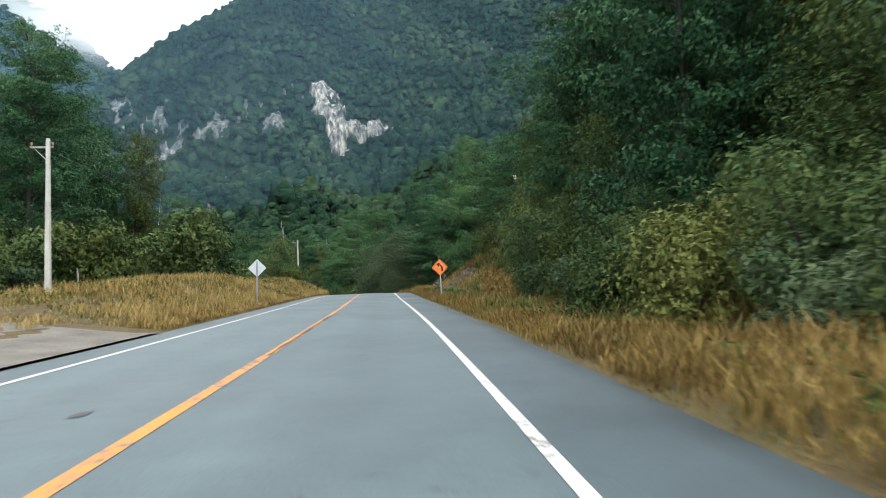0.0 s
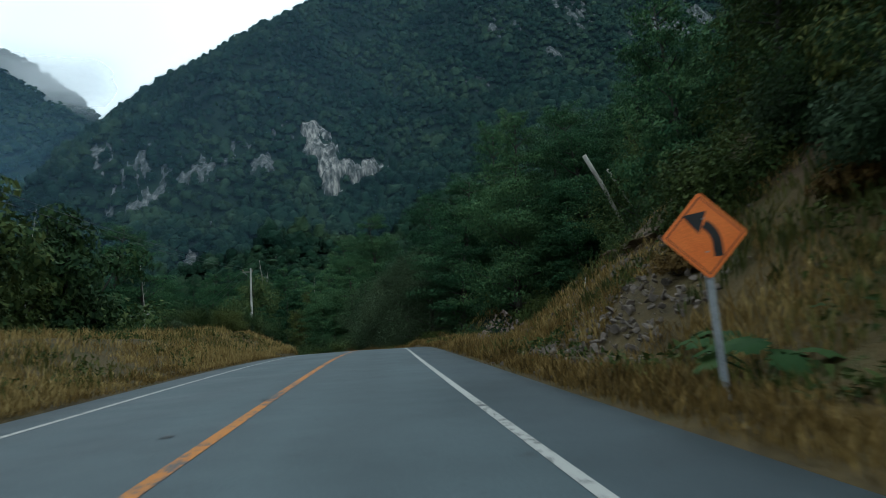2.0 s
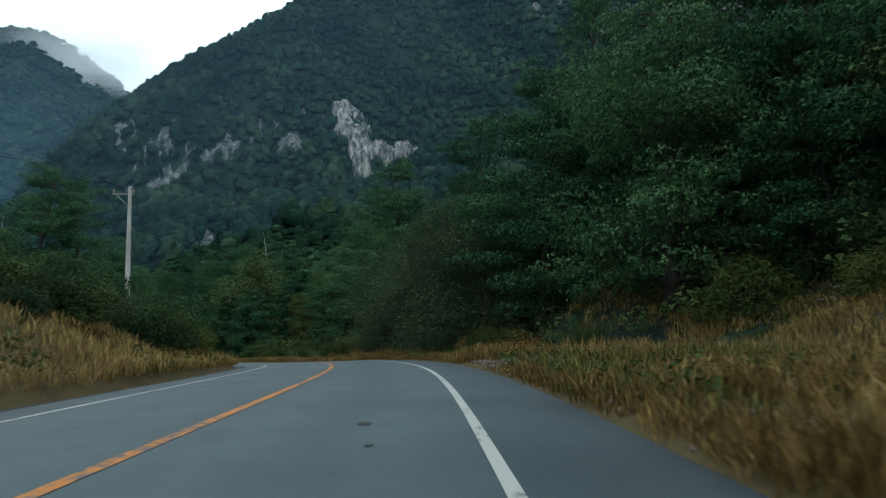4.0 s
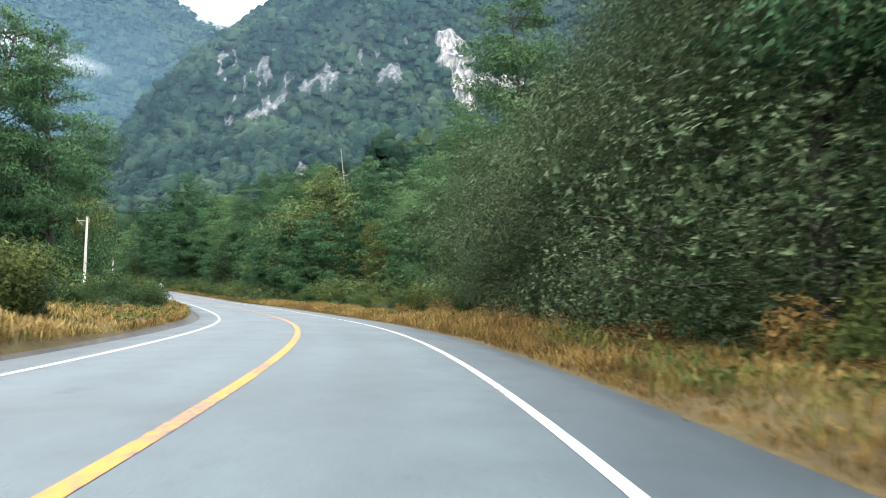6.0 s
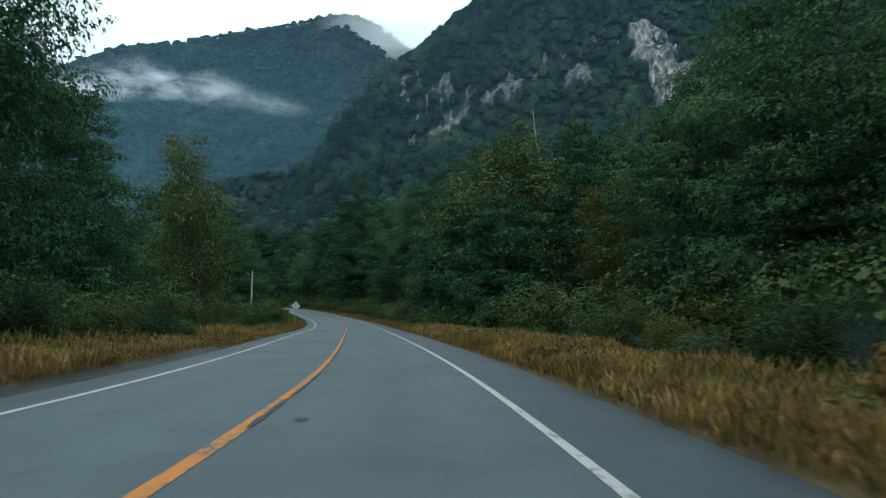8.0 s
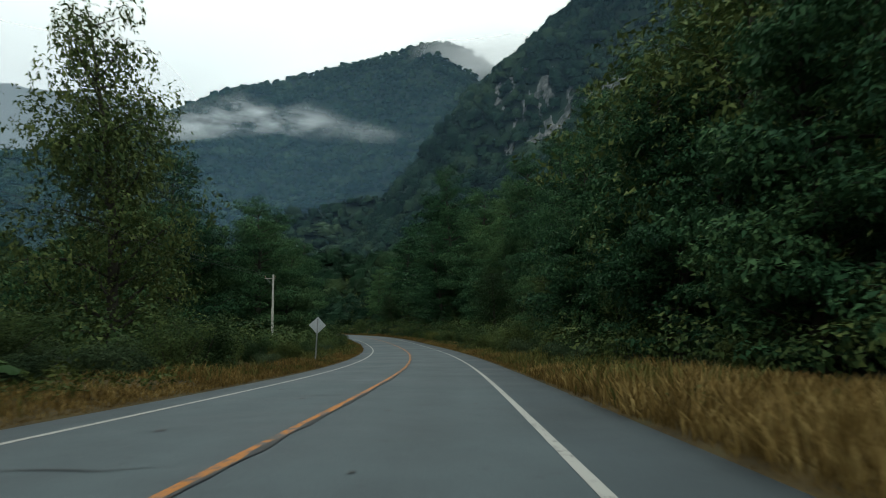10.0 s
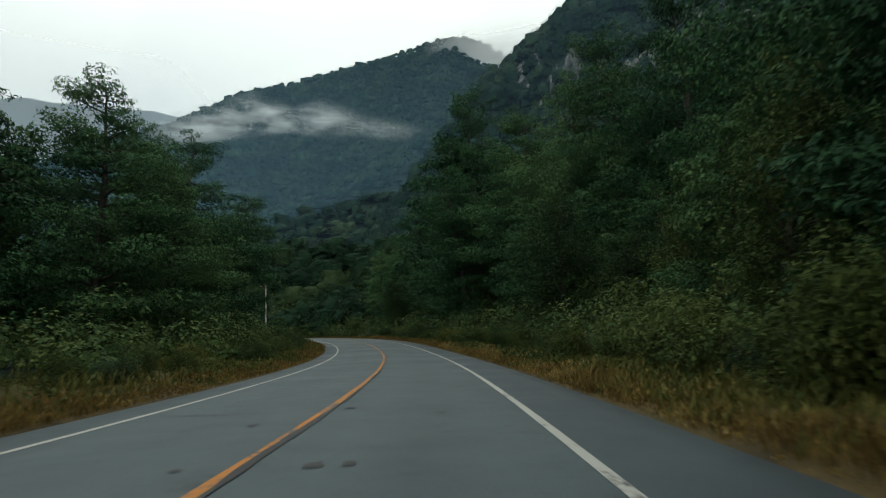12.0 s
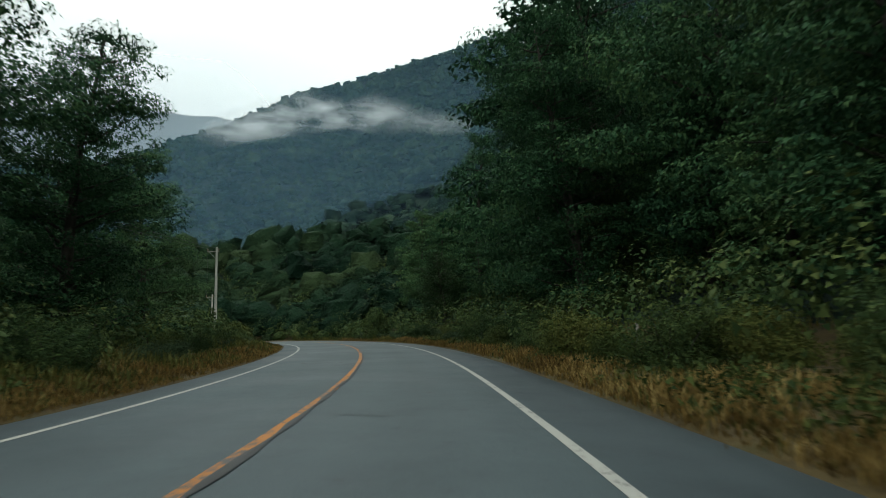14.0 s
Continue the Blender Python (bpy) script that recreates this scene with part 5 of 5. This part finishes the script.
def power_pole(x, y, top, heading):
    z = float(level(np.array([x]), np.array([y]))[0])
    h = top - z
    root = tagged(new("power_pole"), "slender pale concrete power pole with a small crossarm", "power pole", "power line poles")
    bm = bmesh.new()
    n = 10
    rings = []
    for k in range(n + 1):
        f = k / n
        w, d = 0.125 - 0.055 * f, 0.10 - 0.04 * f
        rings.append([bm.verts.new((u * w, v * d, -0.5 + (h + 0.5) * f)) for u, v in ((-1, -0.7), (-0.7, -1), (0.7, -1), (1, -0.7), (1, 0.7), (0.7, 1), (-0.7, 1), (-1, 0.7))])
    for a, b in zip(rings, rings[1:]):
        for k in range(8):
            bm.faces.new((a[k], a[(k + 1) % 8], b[(k + 1) % 8], b[k]))
    bm.faces.new(rings[-1])
    part("shaft", bm, CONCRETE, root)
    arm = part("crossarm", box_bm(0.95, 0.07, 0.08, (-0.3, 0.09, h - 0.35), 0.008), DEADWOOD, root, "weathered wooden crossarm")
    v, f = tube([(-0.02, 0.09, h - 1.0), (-0.6, 0.09, h - 0.4)], [0.018, 0.018], 6)
    part("brace", mesh_of("brace", v, f, [GALVANIZED]), GALVANIZED, root, "steel brace")
    for u in (-0.72, 0.14):
        bm = bmesh.new()
        for r1, r2, hh, zz in ((0.02, 0.02, 0.10, 0.05), (0.05, 0.035, 0.05, 0.11), (0.045, 0.03, 0.05, 0.16)):
            bmesh.ops.create_cone(bm, cap_ends=True, segments=10, radius1=r1, radius2=r2, depth=hh, matrix=Matrix.Translation((u, 0.09, h - 0.31 + zz)))
        part("insulator", bm, CERAMIC, arm, "brown ceramic insulator")
    root.matrix_basis = turned(x, y, z, heading)
    m = root.matrix_basis
    return [m @ Vector((-0.72, 0.09, h - 0.12)), m @ Vector((0.14, 0.09, h - 0.12))]


ENDS = [power_pole(x, y, top, turn) for (x, y, top), turn in zip(POLES, (5, 17, 33, 42, 50, 55))]
for a, b in zip(ENDS, ENDS[1:]):
    for p, q in zip(a, b):
        t = np.linspace(0, 1, 25)[:, None]
        line = np.array(p) * (1 - t) + np.array(q) * t
        line[:, 2] -= 4 * t[:, 0] * (1 - t[:, 0]) * 0.9
        cable = new("power_cable", mesh_of("power_cable", *tube(line, np.full(25, 0.011), 5), [RUBBER], True))
        tagged(cable, "thin dark cable hanging between the poles", "cable", "power cables")


# ---------------------------------------------------------------- stones, dead wood, fence, big leaves
def rock_mesh(seed, flat=0.55):
    rng = np.random.default_rng(seed)
    bm = bmesh.new()
    bmesh.ops.create_icosphere(bm, subdivisions=2, radius=0.5)
    cuts = [(Vector(rng.normal(0, 1, 3)).normalized(), rng.uniform(0.12, 0.34)) for _ in range(8)]
    for v in bm.verts:
        for n, r in cuts:
            over = v.co.dot(n) - r
            if over > 0:
                v.co -= n * over * 0.98
        v.co += Vector(rng.normal(0, 0.008, 3))
        v.co.z *= flat
    me = bpy.data.meshes.new("rock")
    bm.to_mesh(me)
    bm.free()
    me.materials.append(STONE)
    return me


ROCKS = [rock_mesh(k) for k in range(6)]
PALE_ROCKS = [me.copy() for me in ROCKS]
for me in PALE_ROCKS:
    me.materials[0] = PALE_STONE


def heap(s0, s1, d0, d1, count, lo, hi, height, label, group, seed, kinds=ROCKS):
    """Broken stones lying in a heap."""
    rng = np.random.default_rng(seed)
    for k in range(count):
        s, d = rng.normal((s0 + s1) / 2, (s1 - s0) / 3.2), rng.normal((d0 + d1) / 2, (d1 - d0) / 3.2)
        s, d = np.clip(s, s0, s1), np.clip(d, d0, d1)
        x, y, _ = on_road(s, d)
        e = max(0, 1 - math.hypot((s - (s0 + s1) / 2) / (s1 - s0) * 2, (d - (d0 + d1) / 2) / (d1 - d0) * 2))
        z = float(level(np.array([x]), np.array([y]))[0])
        r = math.exp(rng.uniform(math.log(lo), math.log(hi)))
        ob = new("rock", kinds[rng.integers(6)])
        ob.matrix_basis = Matrix.Translation((x, y, z + height * e * rng.uniform(0.75, 1) + r * 0.12)) @ Euler(rng.uniform(0, 6.28, 3)).to_matrix().to_4x4() @ Matrix.Diagonal((r, r * rng.uniform(0.7, 1.1), r, 1))
        tagged(ob, label, "rock", group)


heap(95, 101, 5.3, 11.0, 110, 0.10, 0.42, 0.12, "angular pale broken rock in roadside debris", "fallen rock debris", 71, PALE_ROCKS)
heap(18.5, 26, -13.5, -8.5, 60, 0.25, 0.7, 0.9, "dark grey broken rock in a low heap", "rock heap", 72)


def scree(name, s0, s1, d0, d1, count, lo, hi, seed, label, floor_up=0.05, mat=STONE):
    """Loose stones strewn on the ground, as one object."""
    rng = np.random.default_rng(seed)
    kinds = []
    for me in ROCKS:
        v = np.empty(len(me.vertices) * 3)
        me.vertices.foreach_get("co", v)
        kinds.append((v.reshape(-1, 3), [list(q.vertices) for q in me.polygons]))
    s, d = rng.uniform(s0, s1, count), rng.uniform(d0, d1, count)
    p = on_road(s, d)
    p[:, 2] = level(p[:, 0], p[:, 1]) + floor_up
    pieces = []
    for k in range(count):
        v, f = kinds[rng.integers(6)]
        r = math.exp(rng.uniform(math.log(lo), math.log(hi)))
        pieces.append((v @ np.array(Euler(rng.uniform(0, 6.28, 3)).to_matrix()).T * r + p[k] + [0, 0, 0.2 * r], f))
    v, f = merge(pieces)
    tagged(new(name, mesh_of(name, v, f, [mat])), label, "stones", kind="stuff")


scree("bank_stones", 57, 82, 6.4, 13.0, 260, 0.12, 0.45, 74, "grey stones strewn on the slipped bank", 0.12)
scree("bank_stones", 60, 100, 12.5, 22.0, 140, 0.15, 0.55, 75, "grey stones lying on the slipped bank", 0.25)
scree("edge_stones", 52, 96, 4.9, 6.4, 110, 0.05, 0.22, 76, "small stones fallen to the edge of the road", 0.03)
heap(74.8, 81.5, 6.6, 11.0, 130, 0.14, 0.36, 1.9, "angular pale broken rock in a heap below the bank", "rubble heap", 73, PALE_ROCKS)
scree("bank_stones", 54.5, 62, 6.0, 9.6, 520, 0.08, 0.34, 84, "grey-brown stones slipped to the foot of the bank", 0.10)
scree("debris_gravel", 94.5, 101.5, 5.2, 11.5, 900, 0.05, 0.17, 77, "pale gravel between the fallen rocks", 0.05, PALE_STONE)


lay_by = strip("lay_by", 8, 28, 1.0, [-12.5, -11.5, -10, -8, -6, -5, -4.4], GRAVEL, lambda p, sg, dg: level(p[..., 0], p[..., 1]) + 0.05 - 0.3 * (np.abs(dg) > 11.9) - 0.06 * ((sg < 9) | (sg > 27)) - 0.03 * (np.abs(dg) < 4.5))
tagged(lay_by, "gravel lay-by beside the asphalt", "gravel", kind="structure")


def fence_post(x, y, seed):
    rng = np.random.default_rng(seed)
    z = float(level(np.array([x]), np.array([y]))[0])
    v, f = tube([(0, 0, -0.3), (0.01, 0, 0.5), (rng.normal(0, 0.03), rng.normal(0, 0.03), 1.15)], [0.065, 0.06, 0.05], 7)
    root = new("fence_post", mesh_of("fence_post", v, f, [DEADWOOD], False))
    root.matrix_basis = Matrix.Translation((x, y, z)) @ Matrix.Rotation(rng.uniform(0, 6), 4, "Z")
    tagged(root, "weathered grey wooden fence post in the grass", "fence post", "fence posts")


for k, (s, d) in enumerate([(235, 9.2), (238, 9.4), (241.5, 9.3), (245, 9.3), (249, 9.4), (278, 8.8), (282, 8.8), (40, -17), (44, -17.3), (48, -17.2), (52, -17.4)]):
    x, y, _ = on_road(s, d)
    fence_post(x, y, 80 + k)

SNAG = [make_snag("dead_tree", 20, 91, "bleached dead standing tree with bare branches"), make_snag("dead_tree", 15, 92, "bleached dead standing tree with bare branches")]
for k, (x, y, top) in enumerate([(-40, 73, 15), (-43, 68, 13), (-50.1, 192.4, 24.5), (-80, 316.7, 43), (-40, 205, 20), (-70, 262, 30), (-100, 285, 30), (-150, 300, 26), (-34, 84, 10), (-78, 144, 21)]):
    z = float(level(np.array([x]), np.array([y]))[0])
    c = stand(SNAG[k % 2], x, y)
    g = max(top - z, 7) / (20, 15)[k % 2]
    c.scale = (g, g, g)
    tagged(c, group="dead trees")
retire(SNAG)


def fallen_log(a, b, r, seed):
    rng = np.random.default_rng(seed)
    pts = np.linspace(a, b, 8) + rng.normal(0, 0.06, (8, 3))
    root = new("fallen_log", mesh_of("fallen_log", *tube(pts, np.linspace(r, r * 0.55, 8), 8), [DEADWOOD], True))
    tagged(root, "pale bare fallen trunk lying down the bank", "log", "fallen logs")


def on_ground(s, d, up):
    x, y, _ = on_road(s, d)
    return np.array([x, y, float(level(np.array([x]), np.array([y]))[0]) + up])


fallen_log((12.1, 71.6, 15.6), (17.0, 70.4, 4.5), 0.22, 95)
fallen_log((14.0, 71.0, 14.2), (18.6, 70.2, 4.8), 0.13, 96)


def make_rhubarb(seed, size):
    """A clump of huge lobed leaves on stout stalks."""
    rng = np.random.default_rng(seed)
    root = tagged(new("giant_rhubarb"), "clump of giant lobed green leaves on stalks", "plant", "giant leaf clumps")
    for k in range(9):
        az, tilt = k * 2.4 + rng.uniform(-0.3, 0.3), rng.uniform(0.4, 1.1)
        reach, h = size * rng.uniform(0.3, 0.8), size * rng.uniform(0.5, 0.95)
        tip = np.array([math.cos(az) * reach, math.sin(az) * reach, h])
        stalk = part("stalk", mesh_of("stalk", *tube([(0, 0, -0.1), tip * [0.4, 0.4, 0.6], tip], [0.03, 0.025, 0.018], 5), [LEAF_GIANT], True), LEAF_GIANT, root)
        r = size * rng.uniform(0.28, 0.45)
        n = 22
        out = np.array([math.cos(az), math.sin(az), -math.tan(tilt * 0.5)])
        out /= np.linalg.norm(out)
        side = np.array([-math.sin(az), math.cos(az), 0])
        up = np.cross(out, side)
        ring, inner = [], []
        for j in range(n):
            q = 2 * math.pi * j / n
            lobe = r * (1.0 if j % 2 else 0.72) * (0.55 if j == 0 else 1)
            ring.append(tip - out * math.cos(q) * lobe + out * r * 0.5 + side * math.sin(q) * lobe + up * r * (-0.12 + 0.1 * rng.uniform(-1, 1)))
            inner.append(tip - out * math.cos(q) * r * 0.4 + out * r * 0.5 + side * math.sin(q) * r * 0.4 + up * r * 0.06)
        vs = [tip + out * r * 0.5 - up * r * 0.05] + inner + ring
        fs = [[0, 1 + j, 1 + (j + 1) % n] for j in range(n)] + [[1 + j, 1 + n + j, 1 + n + (j + 1) % n, 1 + (j + 1) % n] for j in range(n)]
        part("leaf", mesh_of("leaf", np.array(vs), fs, [LEAF_GIANT], True), LEAF_GIANT, root)
    return root


RHUBARB = [make_rhubarb(101, 1.3), make_rhubarb(102, 1.1)]
for k, (s, d) in enumerate([(50.5, 6.9), (52.3, 7.4), (152, -8.4), (156, -8.8), (160, -9.2), (196, -9.0), (226, -8.3), (231, -8.6), (240, -8.4), (249, -8.2), (256, -8.6)]):
    x, y, _ = on_road(s, d)
    stand(RHUBARB[k % 2], x, y, RNG.uniform(0.45, 0.75))
retire(RHUBARB)


# ---------------------------------------------------------------- mist
def mist(name, az0, az1, r, z0, z1, density, scale, lo, hi, label, wave=0.0, seed=1, tone=(0.97, 0.98, 1.0)):
    """A thin curved sheet of cloud, or of imitated haze, hanging in front of a slope, fading out at its rim."""
    n, m = 60, 14
    vs, edge = [], []
    for i in range(n + 1):
        a = radians(az0 + (az1 - az0) * i / n)
        for j in range(m + 1):
            v = j / m
            rr = r + wave * math.sin(i * 0.7 + seed) + 25 * math.sin(v * 3.1)
            vs.append((-55 - math.sin(a) * rr, 159 + math.cos(a) * rr, z0 + (z1 - z0) * v))
            edge.append(min(1, 4 * min(i / n, 1 - i / n)) * math.sin(v * math.pi) ** 1.2)
    k = np.arange((n + 1) * (m + 1)).reshape(n + 1, m + 1)
    f = np.stack([k[:-1, :-1], k[1:, :-1], k[1:, 1:], k[:-1, 1:]], -1).reshape(-1, 4)
    me = mesh_of(name, np.array(vs), f, [mist_material(name, density, scale, lo, hi, tone)], True)
    at = me.attributes.new("edge", "FLOAT", "POINT")
    at.data.foreach_set("value", np.array(edge, np.float32))
    tagged(new(name, me), label, "mist", kind="stuff")


# two tinted see-through sheets added to imitate aerial haze over the far slopes
mist("valley_haze", 18, 100, 560, -150, 330, 0.12, 0.0015, 0.0, 0.3, "thin blue-tinted sheet imitating haze in the side valley", tone=(0.36, 0.66, 0.95))
mist("distant_haze", 50, 100, 1620, -300, 900, 0.55, 0.0012, 0.0, 0.3, "pale tinted sheet imitating haze before the farther range", tone=(0.80, 0.88, 1.0))
mist("summit_cloud", 26, 40, 1180, 435, 590, 0.8, 0.004, 0.22, 0.62, "low cloud veiling the summit of the range")

BAND_AZ = [39, 42.4, 45.6, 47.4, 49.1, 51.7, 55.1, 58.3, 62, 64]
BAND_Z = [252, 256, 264, 268, 274, 270, 276, 262, 244, 236]
BAND_HALF = [6, 10, 13, 17, 20, 13, 22, 19, 15, 6]
BAND_THICK = [0.0, 0.25, 0.45, 0.55, 0.75, 0.80, 1.0, 0.95, 0.6, 0.0]


def cloud_band():
    """A ragged streak of low cloud lying along the slope of the range."""
    n, m = 130, 14
    vs, edge = [], []
    for i in range(n + 1):
        az = 39 + 25 * i / n
        mid, half, thick = np.interp(az, BAND_AZ, BAND_Z), np.interp(az, BAND_AZ, BAND_HALF), np.interp(az, BAND_AZ, BAND_THICK)
        a = radians(az)
        for j in range(m + 1):
            v = 2 * j / m - 1
            vs.append((-55 - math.sin(a) * 830, 159 + math.cos(a) * 830, mid + v * half * 1.5))
            edge.append(thick * max(0.0, 1 - v * v) ** (0.8 if v < 0 else 1.6))
    k = np.arange((n + 1) * (m + 1)).reshape(n + 1, m + 1)
    f = np.stack([k[:-1, :-1], k[1:, :-1], k[1:, 1:], k[:-1, 1:]], -1).reshape(-1, 4)
    me = mesh_of("cloud_band", np.array(vs), f, [mist_material("cloud_band", 1.0, 0.020, 0.34, 0.64)], True)
    me.attributes.new("edge", "FLOAT", "POINT").data.foreach_set("value", np.array(edge, np.float32))
    tagged(new("cloud_band", me), "ragged band of low white cloud along the slope", "mist", kind="stuff")


cloud_band()


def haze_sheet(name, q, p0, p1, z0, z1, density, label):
    """A blue-tinted see-through sheet added before the mountain's face to imitate distance haze."""
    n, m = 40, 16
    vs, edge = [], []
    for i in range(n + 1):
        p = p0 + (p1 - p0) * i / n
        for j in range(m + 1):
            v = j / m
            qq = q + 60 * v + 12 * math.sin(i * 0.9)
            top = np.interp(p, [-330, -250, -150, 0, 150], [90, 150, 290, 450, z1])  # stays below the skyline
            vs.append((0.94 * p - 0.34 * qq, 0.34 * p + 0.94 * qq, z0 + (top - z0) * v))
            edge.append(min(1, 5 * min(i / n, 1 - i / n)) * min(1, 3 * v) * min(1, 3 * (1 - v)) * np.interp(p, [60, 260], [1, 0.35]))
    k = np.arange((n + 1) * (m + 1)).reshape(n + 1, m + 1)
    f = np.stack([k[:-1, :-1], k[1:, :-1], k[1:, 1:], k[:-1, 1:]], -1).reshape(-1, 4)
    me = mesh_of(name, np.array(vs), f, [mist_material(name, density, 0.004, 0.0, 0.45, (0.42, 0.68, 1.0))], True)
    me.attributes.new("edge", "FLOAT", "POINT").data.foreach_set("value", np.array(edge, np.float32))
    tagged(new(name, me), label, "mist", kind="stuff")


# the sheet's blue tone stands in for air between road and mountain
haze_sheet("mountain_haze", 372, -330, 520, -30, 620, 0.065, "faint blue-tinted sheet imitating haze before the mountain")


# ---------------------------------------------------------------- sticks on the bank
for k, (s, d, ln, up) in enumerate([(66, 9.0, 1.0, 0.15), (66.6, 9.9, 0.7, 0.5)]):
    a = on_ground(s, d, 0.12)
    v, f = tube([a, a + np.array([0.2, ln * 0.8, up])], [0.022, 0.014], 6)
    tagged(new("stick", mesh_of("stick", v, f, [DEADWOOD], True)), "pale bare stick lying on the stony bank", "stick", "sticks")
